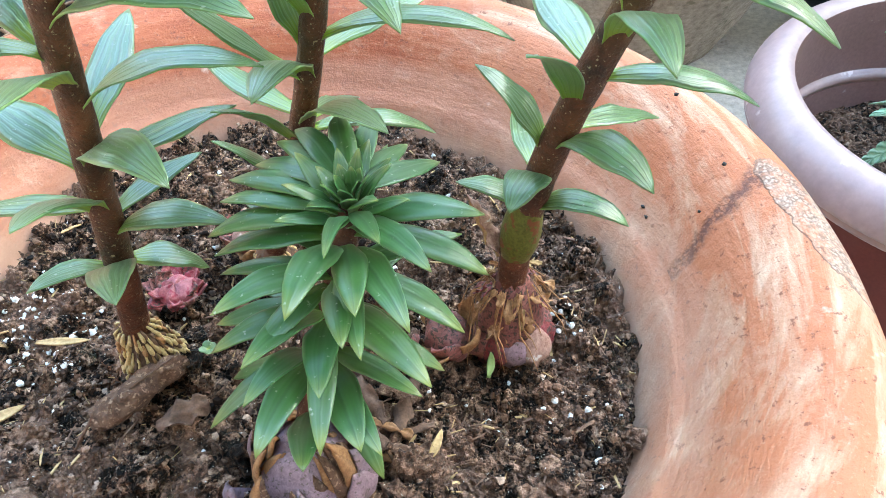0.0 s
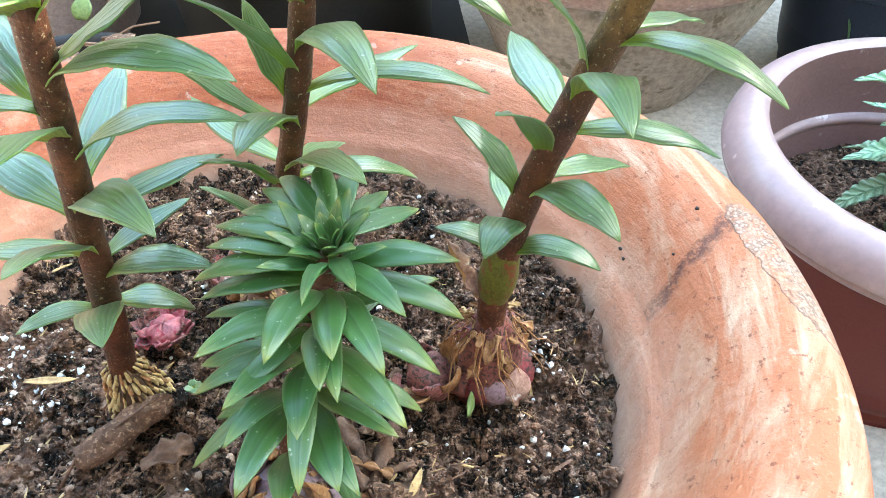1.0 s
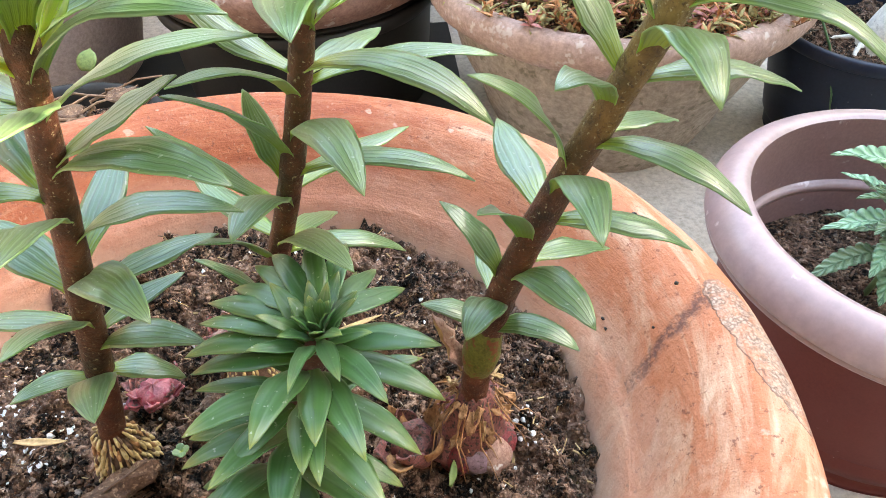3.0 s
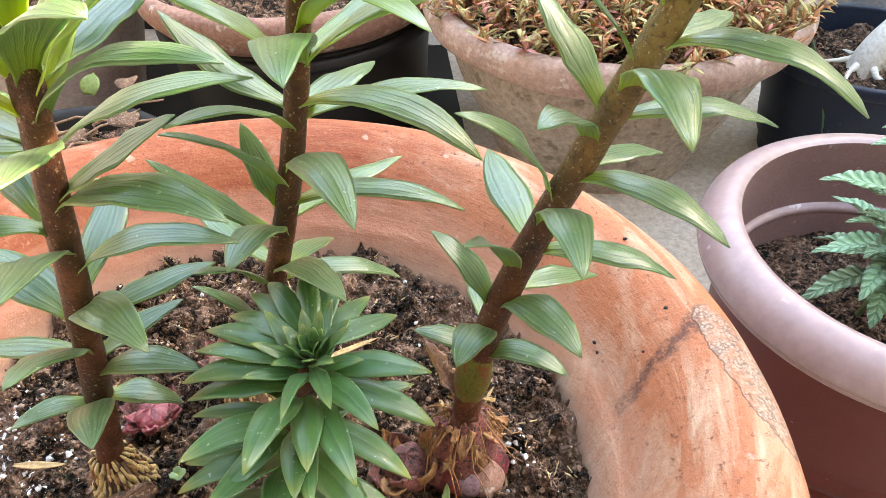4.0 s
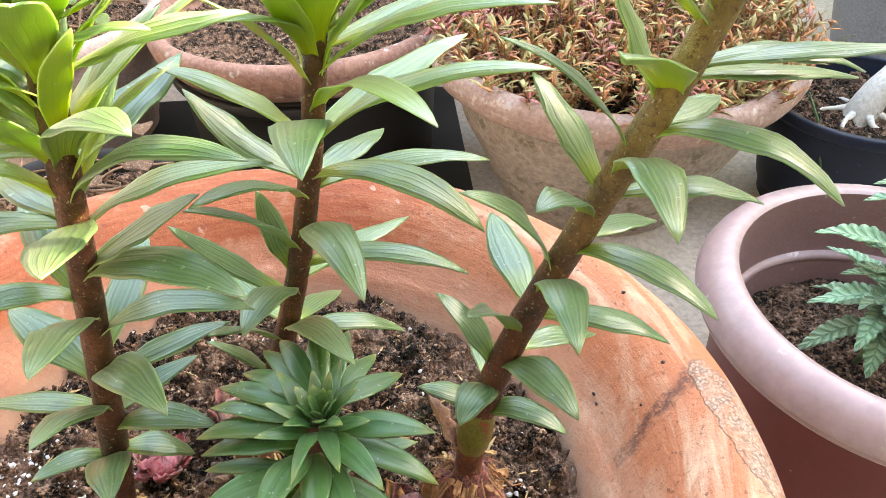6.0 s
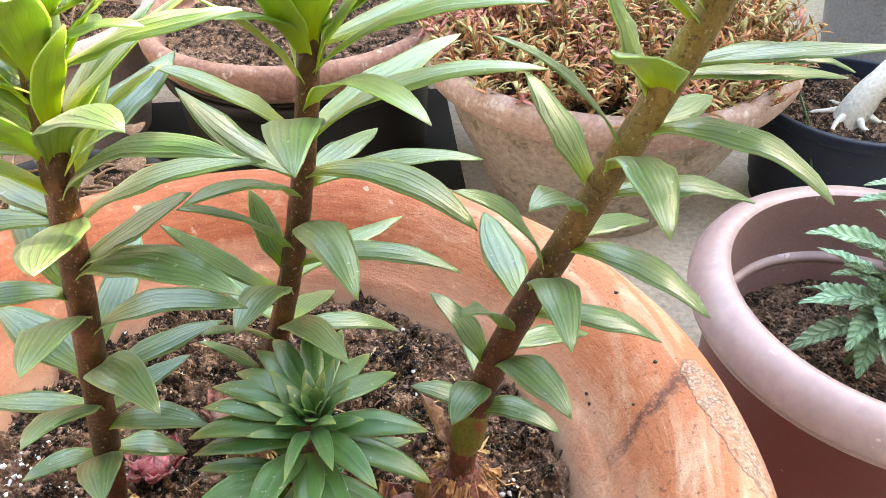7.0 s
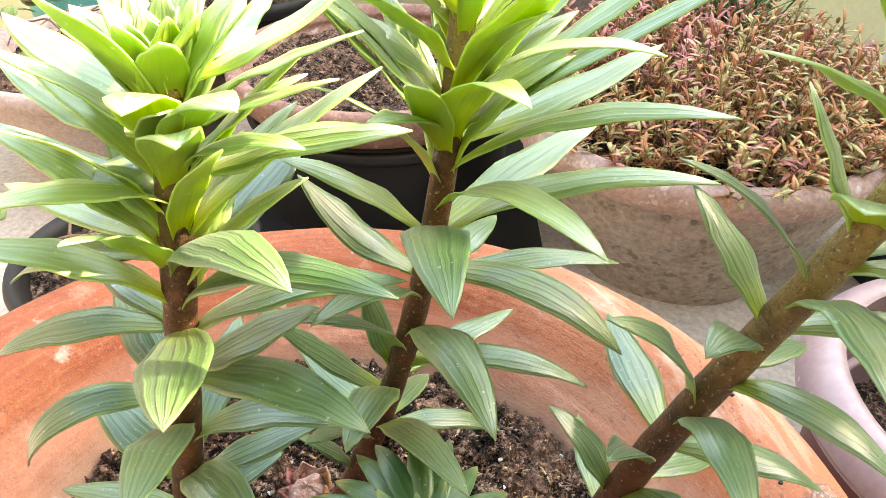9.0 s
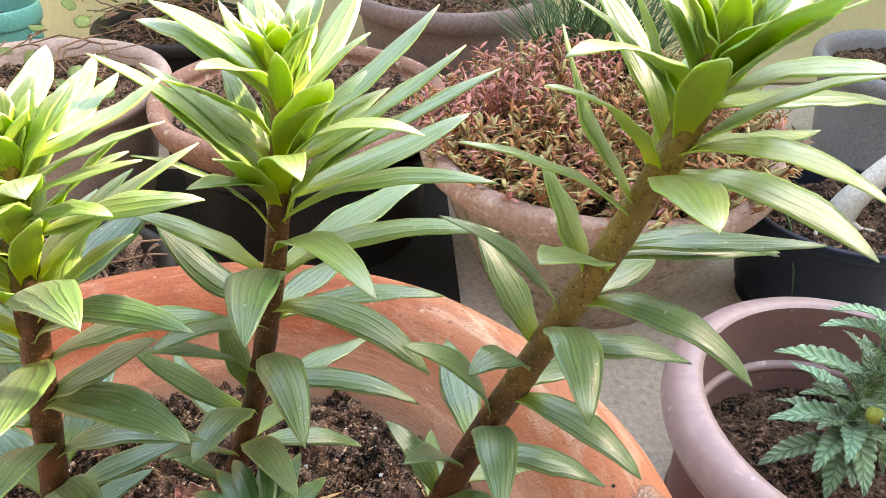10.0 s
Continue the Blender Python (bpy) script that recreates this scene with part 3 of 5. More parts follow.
class Heap:
    """Collects many small pieces into one mesh."""

    def __init__(self):
        self.v, self.f, self.s = [], [], []

    def put(self, verts, faces, m=None, slot=0):
        o = len(self.v)
        self.v.extend([m @ Vector(v) for v in verts] if m is not None else verts)
        self.f.extend([tuple(i + o for i in f) for f in faces])
        self.s.extend([slot] * len(faces))

    def mesh(self, name, mats, smooth=True):
        return mesh_of(name, self.v, self.f, mats, self.s, None, smooth)


def lump(rng, r, squash=0.7):
    """A rough crumb."""
    t = (1 + 5 ** 0.5) / 2
    base = [(-1, t, 0), (1, t, 0), (-1, -t, 0), (1, -t, 0), (0, -1, t), (0, 1, t), (0, -1, -t), (0, 1, -t), (t, 0, -1), (t, 0, 1), (-t, 0, -1), (-t, 0, 1)]
    fs = [(0, 11, 5), (0, 5, 1), (0, 1, 7), (0, 7, 10), (0, 10, 11), (1, 5, 9), (5, 11, 4), (11, 10, 2), (10, 7, 6), (7, 1, 8), (3, 9, 4), (3, 4, 2), (3, 2, 6), (3, 6, 8), (3, 8, 9), (4, 9, 5), (2, 4, 11), (6, 2, 10), (8, 6, 7), (9, 8, 1)]
    vs = [Vector(b).normalized() * r * rng.uniform(0.6, 1.3) for b in base]
    return [(v.x, v.y, v.z * squash) for v in vs], fs


def sliver(rng, length, width):
    """A flat broken bit of straw or bark."""
    l, w, h = length / 2, width / 2, width * 0.22
    b = rng.uniform(-0.15, 0.15) * length
    return ([(-l, -w * 0.6, -h), (0, -w + b * 0.3, h * 0.4), (l, -w * 0.3, -h), (l * 1.05, w * 0.3, -h), (0, w + b * 0.3, h * 0.5), (-l * 0.95, w * 0.7, -h),
             (-l, -w * 0.5, h), (0, -w * 0.9 + b * 0.3, 2 * h), (l, -w * 0.2, h), (l, w * 0.3, h), (0, w * 0.9 + b * 0.3, 2 * h), (-l * 0.95, w * 0.6, h)],
            [(0, 1, 7, 6), (1, 2, 8, 7), (2, 3, 9, 8), (3, 4, 10, 9), (4, 5, 11, 10), (5, 0, 6, 11), (6, 7, 10, 11), (7, 8, 9, 10), (5, 4, 1, 0), (4, 3, 2, 1)])


# ---- ground and walls ----
GROUND = -0.20


def ground_sheet():
    verts, faces, n = [], [], 90
    edge = [-60, -20, -6] + [-2 + 4 * i / (n - 1) for i in range(n)] + [6, 20, 60]
    k = len(edge)
    for y in edge:
        for x in edge:
            near = max(abs(x), abs(y)) < 2
            verts.append((x, y + 0.6, GROUND + (0.002 * noise.noise((x * 9, y * 9, 0)) if near else 0)))
    for i in range(k - 1):
        for j in range(k - 1):
            faces.append((i * k + j, i * k + j + 1, (i + 1) * k + j + 1, (i + 1) * k + j))
    return tagged(new("ground", mesh_of("ground", verts, faces, M_CONCRETE)), "stained grey concrete yard floor", "ground", kind="structure")


def box_mesh(name, size, mat, bevel=0.01):
    bm = bmesh.new()
    bmesh.ops.create_cube(bm, size=1, matrix=Matrix.Diagonal((*size, 1)))
    bmesh.ops.bevel(bm, geom=bm.edges[:], offset=bevel, segments=2, affect="EDGES")
    me = bpy.data.meshes.new(name)
    bm.to_mesh(me)
    bm.free()
    me.materials.append(mat)
    return me


ground_sheet()
wall = tagged(new("wall_north", box_mesh("wall_north", (3.42, 0.15, 0.9), M_WALL)), "low faded yellow plaster wall behind the pots", "wall", kind="structure")
wall.location = (-0.215, 1.60, GROUND + 0.449)
# unseen wall, added and sized so that sun reaches only the lily crowns
side_wall = tagged(new("wall_east", box_mesh("wall_east", (4.78, 0.15, 1.57), M_WALL)), "unseen faded yellow plaster wall added to shade the yard", "wall", kind="structure")
side_wall.matrix_basis = Matrix.Translation((1.7135, 1.198, GROUND + 0.784)) @ Matrix.Rotation(math.atan2(0.309, 0.951) + math.pi / 2, 4, "Z")


# two unseen walls, added to cut the skylight from behind and from the left
back_wall = tagged(new("wall_south", box_mesh("wall_south", (4.40, 0.15, 2.9), M_BACKWALL)), "unseen dark wall added behind the camera to block skylight", "wall", kind="structure")
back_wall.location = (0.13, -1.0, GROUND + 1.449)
west_wall = tagged(new("wall_west", box_mesh("wall_west", (0.15, 2.43, 2.2), M_BACKWALL)), "unseen dark wall added on the left to block skylight", "wall", kind="structure")
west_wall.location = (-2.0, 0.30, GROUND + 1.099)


# ---- the large clay bowl ----
POT = Matrix.Translation((-0.083, 0.204, 0.010)) @ Euler((radians(-2.6), radians(4.0), 0)).to_matrix().to_4x4()
SOIL_R = 0.183
CLAY = smooth_profile([(0.0, -0.17), (0.10, -0.172), (0.135, -0.15), (0.160, -0.08), (0.183, 0.0), (0.1935, 0.018), (0.2025, 0.033), (0.208, 0.0415), (0.2155, 0.051), (0.2265, 0.0605), (0.241, 0.0665),
                       (0.255, 0.063), (0.2645, 0.053), (0.268, 0.040), (0.264, 0.024), (0.252, 0.010), (0.238, -0.02), (0.205, -0.10), (0.175, -0.172), (0.168, -0.186), (0.0, -0.186)], 5)
clay_bowl = tagged(new("clay_bowl", mesh_of("clay_bowl", *revolve(CLAY, 160, 0.010, 3.0), M_TERRA)), "large weathered terracotta bowl planted with four lilies", "pot")
clay_bowl.matrix_basis = POT


def soil_height(x, y):
    """Uneven bed, higher towards the far side."""
    r = math.hypot(x, y)
    w = 0.012 * noise.noise((x * 40, y * 40, 8))
    big = max(0.0, 0.55 - noise.voronoi(((x + w) * 33, (y - w) * 33, 0.3))[0][0])
    small = max(0.0, 0.6 - noise.voronoi(((x - w) * 95, (y + w) * 95, 0.7))[0][0])
    fine = max(0.0, 0.6 - noise.voronoi((x * 330, y * 330, 0.1))[0][0])
    patch = 0.5 + 0.5 * noise.noise((x * 11, y * 11, 5))
    h = 0.008 * noise.noise((x * 19, y * 19, 1)) + 0.0036 * noise.noise((x * 70, y * 70, 3)) + 0.0010 * noise.noise((x * 420, y * 420, 4))
    return h + (0.042 * big * patch + 0.021 * small + 0.0050 * fine) - 0.0145 + 0.008 * max(0, (y - 0.08) / 0.1) - 0.004 * max(0, (r - 0.15) / 0.03)


def soil_disc(radius, rings, steps, height, name, mat, jitter=0.00045):
    verts, faces = [(0, 0, height(0, 0))], []
    for i in range(1, rings + 1):
        r = radius * i / rings
        for j in range(steps):
            a = 2 * math.pi * j / steps
            x, y = r * math.cos(a), r * math.sin(a)
            verts.append((x, y, height(x, y)))
    for j in range(steps):
        faces.append((0, 1 + j, 1 + (j + 1) % steps))
    for i in range(rings - 1):
        for j in range(steps):
            a, b = 1 + i * steps + j, 1 + i * steps + (j + 1) % steps
            faces.append((a, a + steps, b + steps, b))
    rng = random.Random(rings)
    verts = [(x + rng.uniform(-1, 1) * jitter, y + rng.uniform(-1, 1) * jitter, z + rng.uniform(-1, 1) * jitter * 0.9) for x, y, z in verts]
    return mesh_of(name, verts, faces, mat, smooth=False)


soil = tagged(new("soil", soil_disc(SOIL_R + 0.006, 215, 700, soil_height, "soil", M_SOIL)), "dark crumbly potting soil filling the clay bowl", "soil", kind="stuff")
soil.matrix_basis = POT


def scatter(name, label, category, count, make, mats, seed, area=SOIL_R - 0.006, sink=0.1, weight=None):
    """Many small bits lying on the bed, in one mesh."""
    rng, heap = random.Random(seed), Heap()
    while len(heap.s) == 0 or count > 0:
        a, r = rng.uniform(0, 2 * math.pi), area * math.sqrt(rng.random())
        x, y = r * math.cos(a), r * math.sin(a)
        if weight and rng.random() > weight(x, y):
            continue
        v, f, size, slot = make(rng)
        m = Matrix.Translation((x, y, soil_height(x, y) + size * sink)) @ Euler((rng.uniform(-0.5, 0.5), rng.uniform(-0.5, 0.5), rng.uniform(0, 6.3))).to_matrix().to_4x4()
        heap.put(v, f, m, slot)
        count -= 1
    ob = tagged(new(name, heap.mesh(name, mats, False)), label, category, kind="stuff")
    ob.matrix_basis = POT
    return ob


def grit(rng):
    """A tiny angular soil grain."""
    r = rng.choice((0.0005, 0.0007, 0.0009, 0.0013)) * rng.uniform(0.7, 1.4)
    k = lambda: r * rng.uniform(0.5, 1.5)
    return [(k(), 0, 0), (-k(), 0, 0), (0, k(), 0), (0, -k(), 0), (0, 0, k() * 0.8), (0, 0, -k() * 0.8)], [(0, 2, 4), (2, 1, 4), (1, 3, 4), (3, 0, 4), (2, 0, 5), (1, 2, 5), (3, 1, 5), (0, 3, 5)], r, 0


def clod(rng):
    """A knobbly clod of damp soil."""
    bm = bmesh.new()
    bmesh.ops.create_icosphere(bm, subdivisions=3, radius=1.0)
    r, k = rng.choice((0.0018, 0.0024, 0.003, 0.004, 0.0055, 0.0075)) * rng.uniform(0.8, 1.25), rng.uniform(0, 90)
    sx, sy, sz = rng.uniform(0.75, 1.3), rng.uniform(0.7, 1.2), rng.uniform(0.55, 0.85)
    vs = []
    for v in bm.verts:
        g = 1 + 0.55 * noise.noise(v.co * 1.3 + Vector((k, 0, 0))) + 0.45 * noise.noise(v.co * 3.4 + Vector((0, k, 0))) + 0.3 * noise.noise(v.co * 8 + Vector((0, 0, k))) + rng.uniform(-0.07, 0.07)
        vs.append((v.co.x * r * g * sx, v.co.y * r * g * sy, v.co.z * r * g * sz))
    fs = [tuple(v.index for v in f.verts) for f in bm.faces]
    bm.free()
    return vs, fs, r, 0


def crumb(rng):
    r = rng.choice((0.0006, 0.0007, 0.0009, 0.0011, 0.0014, 0.0020)) * rng.uniform(0.7, 1.3)
    return (*lump(rng, r, 0.8), r, 0)


def perlite(rng):
    r = rng.choice((0.0006, 0.0009, 0.0013, 0.002)) * rng.uniform(0.7, 1.2)
    return (*lump(rng, r, 0.85), r, 0)


def straw(rng):
    l = rng.uniform(0.0025, 0.013)
    return (*sliver(rng, l, l * rng.uniform(0.04, 0.16)), 0.001, rng.choice((0, 1, 1, 1)))


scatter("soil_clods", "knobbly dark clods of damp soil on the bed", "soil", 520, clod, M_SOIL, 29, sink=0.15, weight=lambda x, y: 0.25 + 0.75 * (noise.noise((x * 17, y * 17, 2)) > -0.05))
scatter("soil_crumbs", "loose dark soil crumbs on the bed", "soil", 15000, crumb, M_CRUMB, 11)
scatter("soil_grit", "fine dark soil grains on the bed", "soil", 36000, grit, M_CRUMB, 19)
scatter("perlite_grains", "small white perlite grains in the soil", "perlite", 330, perlite, M_PERLITE, 12)
scatter("perlite_patch", "white perlite spilt near the bowl's edge", "perlite", 230, perlite, M_PERLITE, 14, weight=lambda x, y: 1.0 if math.hypot(x + 0.13, y - 0.012) < 0.03 or math.hypot(x - 0.135, y + 0.012) < 0.014 else 0.0)
scatter("straw_bits", "dry straw and bark bits on the soil", "straw", 2600, straw, (M_STRAW, M_CHIP), 13, sink=0.5)


# ---- lilies ----
def lily(name, label, xs, ys, z0, z1, radius, upper, mats, bark=M_STEM):
    """A lily with its stem: x and y of the stem as polynomials of the height."""
    at = lambda z: Vector((sum(c * z ** i for i, c in enumerate(xs)), sum(c * z ** i for i, c in enumerate(ys)), z))
    base = at(z0)
    ob = thing("lily", base, label, "lily", "lilies in the clay bowl")
    split = z0 + (z1 - z0) * upper
    for nm, a, b, m, lab in (("stem", z0, split, bark, ""), ("upper_stem", split - 0.0005, z1, bark, "olive brown young stem")):
        n = 60
        zs = [a + (b - a) * i / n for i in range(n + 1)]
        rad = [radius * (1.12 - 0.34 * (z - z0) / (z1 - z0)) * (1 + 0.05 * noise.noise((z * 90, 1, radius * 900)) + 0.035 * noise.noise((z * 330, 2, radius * 700))) for z in zs]
        v, f = tube([at(z) - base for z in zs], rad, 16)
        part(nm, mesh_of(nm, v, f, m), ob, lab)
    ob["count"] = 0
    return dict(ob=ob, at=at, base=base, mats=mats, radius=radius, z0=z0, z1=z1, rng=random.Random(len(label)))


def leaf(plant, z, az, el, length, width, bend, side=0, kind=0, twist=None, ruffle=0.25):
    """One leaf at height z of the stem; kind 1 is a young, yellower leaf."""
    rng = plant["rng"]
    tw = rng.uniform(-12, 12) if twist is None else twist
    v, f, s, uv = blade(az, el, length, width, bend, side, tw, rng.uniform(-0.12, 0.16), half=4, cup=rng.uniform(-0.22, 0.02), ruffle=ruffle, seed=rng.uniform(0, 90))
    me = mesh_of("leaf", v, f, plant["mats"][kind], s, uv)
    p = plant["at"](z) - plant["base"]
    a = radians(az)
    return part("leaf", me, plant["ob"], at=Matrix.Translation(p + Vector((math.cos(a), math.sin(a), 0)) * plant["radius"] * 0.3))


def crown(plant, z0, z1, count, el0, el1, len0, len1, width, start=0, kind=1, bend=28, taper=0.45):
    """The close whorl of young leaves at the tip."""
    for i in range(count):
        u = i / max(1, count - 1)
        leaf(plant, z0 + (z1 - z0) * u, start + 137.5 * i + plant["rng"].uniform(-9, 9), el0 + (el1 - el0) * u + plant["rng"].uniform(-5, 5), (len0 + (len1 - len0) * u) * plant["rng"].uniform(0.88, 1.1), width * (1 - taper * u) * plant["rng"].uniform(0.88, 1.1), bend * (1 - 0.5 * u) * plant["rng"].uniform(0.75, 1.25), plant["rng"].uniform(-8, 8), kind)


GREEN = ((M_LEAF, M_UNDER), (M_YOUNG, M_YOUNG_UNDER))
DEEP = ((M_DARK, M_DARK_UNDER), (M_DARK, M_DARK_UNDER))
left_lily = lily("lily", "tall lily with long narrow leaves and a pale crown", (-0.1555, 0.2362, -0.0959), (0.1872, -0.0271, 0.0427), 0.012, 0.303, 0.0058, 0.80, GREEN)
middle_lily = lily("lily", "tall lily with arching striped leaves and a bright crown", (-0.1028, 0.4686, -0.6548), (0.2398, -0.1323, 0.4765), 0.012, 0.311, 0.0054, 0.80, GREEN)
right_lily = lily("lily", "leaning lily with a thick speckled brown stem", (0.0303, -0.1841, 2.8117, -4.4458), (0.1871, 0.0946, -0.6118, 0.9133), 0.022, 0.335, 0.0064, 0.62, GREEN, M_STEM_LEAN)
leaf(left_lily, 0.175, -82, 29, 0.063, 0.0180, 45, -1)
leaf(left_lily, 0.219, -71, 24, 0.070, 0.0200, 20, -3)
leaf(left_lily, 0.243, -51, 30, 0.089, 0.0180, 53, -1)
leaf(left_lily, 0.229, -28, 25, 0.087, 0.0140, 64, 3)
leaf(left_lily, 0.215, -4, 22, 0.077, 0.0160, 55, 6)
leaf(left_lily, 0.199, -3, 33, 0.055, 0.0180, 9, -1)
leaf(left_lily, 0.196, -27, 13, 0.076, 0.0180, 56, -11)
leaf(left_lily, 0.164, -5, 15, 0.069, 0.0150, 74, -1)
leaf(left_lily, 0.153, 85, 9, 0.066, 0.0160, 17, 5)
leaf(left_lily, 0.138, 26, 7, 0.054, 0.0140, 35, 1)
leaf(left_lily, 0.115, 38, 9, 0.042, 0.0120, 30, 2)
leaf(left_lily, 0.143, -45, 23, 0.065, 0.0180, 82, -5)
leaf(left_lily, 0.108, -15, 15, 0.055, 0.0140, 65, -4)
leaf(left_lily, 0.121, -92, 41, 0.060, 0.0180, 54, -3)
leaf(left_lily, 0.088, -67, 34, 0.058, 0.0180, 58, 2)
leaf(left_lily, 0.087, -142, 25, 0.036, 0.0120, 71, 1)
leaf(left_lily, 0.091, 10, -26, 0.037, 0.0140, 80, -1)
leaf(left_lily, 0.183, 125, 11, 0.072, 0.0190, 46, -5)
leaf(left_lily, 0.221, 135, -9, 0.070, 0.0140, 18, -8)
leaf(left_lily, 0.140, 144, 13, 0.058, 0.0190, 44, -6)
leaf(left_lily, 0.121, 167, -7, 0.060, 0.0120, 26, -2)
leaf(left_lily, 0.219, 175, -14, 0.071, 0.0150, 47, 0)
leaf(left_lily, 0.246, 164, -19, 0.075, 0.0160, 47, 3)
leaf(left_lily, 0.250, 148, -5, 0.089, 0.0160, 15, 3, 1)
leaf(left_lily, 0.254, 166, 32, 0.042, 0.0180, 177, 0, 1)
leaf(left_lily, 0.184, -159, -7, 0.064, 0.0140, 131, 5)
leaf(left_lily, 0.254, 21, 34, 0.072, 0.0160, 24, 2, 1)
leaf(left_lily, 0.269, -11, 21, 0.069, 0.0140, 32, -13, 1)
leaf(left_lily, 0.274, -28, 24, 0.049, 0.0120, 54, 0, 1)
leaf(left_lily, 0.241, 66, 9, 0.066, 0.0180, 6, 2)
leaf(left_lily, 0.290, -0, 24, 0.052, 0.0140, 13, 0, 1)
leaf(left_lily, 0.286, -13, 22, 0.048, 0.0130, 14, 1, 1)
leaf(left_lily, 0.298, 22, 23, 0.050, 0.0140, -12, 2, 1)
leaf(left_lily, 0.301, 78, 1, 0.061, 0.0140, -13, 2, 1)
leaf(left_lily, 0.303, 89, 1, 0.072, 0.0140, -25, 3, 1)
leaf(left_lily, 0.306, 101, 4, 0.066, 0.0125, -3, 7, 1)
leaf(left_lily, 0.278, -55, 33, 0.075, 0.0140, 49, -7, 1)
leaf(left_lily, 0.278, -71, 36, 0.073, 0.0140, 57, -2, 1)
leaf(left_lily, 0.269, -63, 36, 0.076, 0.0140, 43, -8, 1)
leaf(left_lily, 0.284, 149, 5, 0.070, 0.0140, -27, -5, 1)
leaf(left_lily, 0.290, 144, 9, 0.073, 0.0150, 5, -7, 1)
leaf(left_lily, 0.268, 156, 6, 0.062, 0.0150, -23, -3, 1)
leaf(middle_lily, 0.201, -28, -3, 0.083, 0.0160, 79, -5)
leaf(middle_lily, 0.194, 11, 1, 0.081, 0.0130, 44, -1)
leaf(middle_lily, 0.155, -10, 1, 0.080, 0.0140, 67, -1)
leaf(middle_lily, 0.146, 39, -0, 0.068, 0.0140, 23, 2)
leaf(middle_lily, 0.173, -68, 20, 0.088, 0.0180, 72, -12)
leaf(middle_lily, 0.217, -86, 25, 0.092, 0.0210, 61, 8)
leaf(middle_lily, 0.190, -115, 33, 0.078, 0.0140, 47, -4)
leaf(middle_lily, 0.162, -120, 49, 0.081, 0.0150, 38, -2)
leaf(middle_lily, 0.137, -167, 50, 0.066, 0.0160, -1, -2)
leaf(middle_lily, 0.120, 128, -6, 0.091, 0.0140, -3, -11)
leaf(middle_lily, 0.217, -170, 39, 0.062, 0.0140, 39, 1, 1)
leaf(middle_lily, 0.200, 161, 35, 0.059, 0.0160, -22, -4)
leaf(middle_lily, 0.254, -164, 51, 0.085, 0.0160, 41, -1, 1)
leaf(middle_lily, 0.255, -161, 53, 0.065, 0.0180, 9, -1, 1)
leaf(middle_lily, 0.219, 40, 10, 0.090, 0.0180, 18, 2, 1)
leaf(middle_lily, 0.216, -11, 22, 0.103, 0.0140, 58, 1, 1)
leaf(middle_lily, 0.230, -57, 21, 0.089, 0.0170, 65, -5, 1)
leaf(middle_lily, 0.244, -21, 23, 0.098, 0.0140, 56, 5, 1)
leaf(middle_lily, 0.254, 28, 11, 0.091, 0.0170, -4, -2, 1)
leaf(middle_lily, 0.267, 6, 33, 0.084, 0.0140, -3, 2, 1)
leaf(middle_lily, 0.258, -7, 33, 0.098, 0.0140, 10, 2, 1)
leaf(middle_lily, 0.277, 35, 28, 0.085, 0.0140, -10, 4, 1)
leaf(middle_lily, 0.292, 152, 20, 0.070, 0.0150, 50, -1, 1)
leaf(middle_lily, 0.298, 150, 22, 0.064, 0.0140, 31, -1, 1)
leaf(middle_lily, 0.294, -112, 32, 0.054, 0.0120, 48, 2, 1)
leaf(middle_lily, 0.270, -62, 44, 0.075, 0.0180, 22, -3, 1)
leaf(middle_lily, 0.252, -73, 37, 0.082, 0.0160, 74, 3, 1)
leaf(middle_lily, 0.258, -33, 34, 0.083, 0.0140, 82, 1, 1)
leaf(middle_lily, 0.255, -121, 31, 0.051, 0.0120, 48, 1, 1)
leaf(middle_lily, 0.115, 72, -28, 0.075, 0.0140, 23, 2)
leaf(middle_lily, 0.110, 16, -18, 0.067, 0.0120, 63, -1)
leaf(middle_lily, 0.116, -60, 31, 0.088, 0.0160, 43, -6)
leaf(middle_lily, 0.139, -102, 29, 0.064, 0.0180, 69, -0)
leaf(middle_lily, 0.106, -113, 49, 0.069, 0.0130, 34, 2)
leaf(middle_lily, 0.081, -162, 55, 0.044, 0.0120, 38, -0)
leaf(middle_lily, 0.198, 61, -8, 0.065, 0.0150, 15, 4)
leaf(middle_lily, 0.150, 143, 70, 0.042, 0.0140, 3, -2)
leaf(middle_lily, 0.293, 107, 25, 0.076, 0.0140, 60, 2, 1)
leaf(middle_lily, 0.291, 66, 23, 0.077, 0.0140, -9, 6, 1)
leaf(middle_lily, 0.298, 89, 14, 0.078, 0.0160, 12, 13, 1)
leaf(right_lily, 0.189, -43, -2, 0.062, 0.0160, 76, -0)
leaf(right_lily, 0.153, -15, -6, 0.061, 0.0150, 67, 1)
leaf(right_lily, 0.166, -92, 29, 0.073, 0.0170, 87, -7)
leaf(right_lily, 0.130, 25, -18, 0.054, 0.0130, 32, 1)
leaf(right_lily, 0.123, -62, 18, 0.055, 0.0170, 94, -3)
leaf(right_lily, 0.089, -31, 13, 0.047, 0.0130, 105, -3)
leaf(right_lily, 0.108, -122, 21, 0.038, 0.0170, 91, 5)
leaf(right_lily, 0.091, 169, 26, 0.033, 0.0120, 71, 1)
leaf(right_lily, 0.141, -128, 50, 0.061, 0.0150, 46, -1)
leaf(right_lily, 0.118, 140, 45, 0.046, 0.0140, 66, -1)
leaf(right_lily, 0.106, 89, -11, 0.062, 0.0120, 20, -5)
leaf(right_lily, 0.175, -170, 54, 0.063, 0.0150, 70, -2)
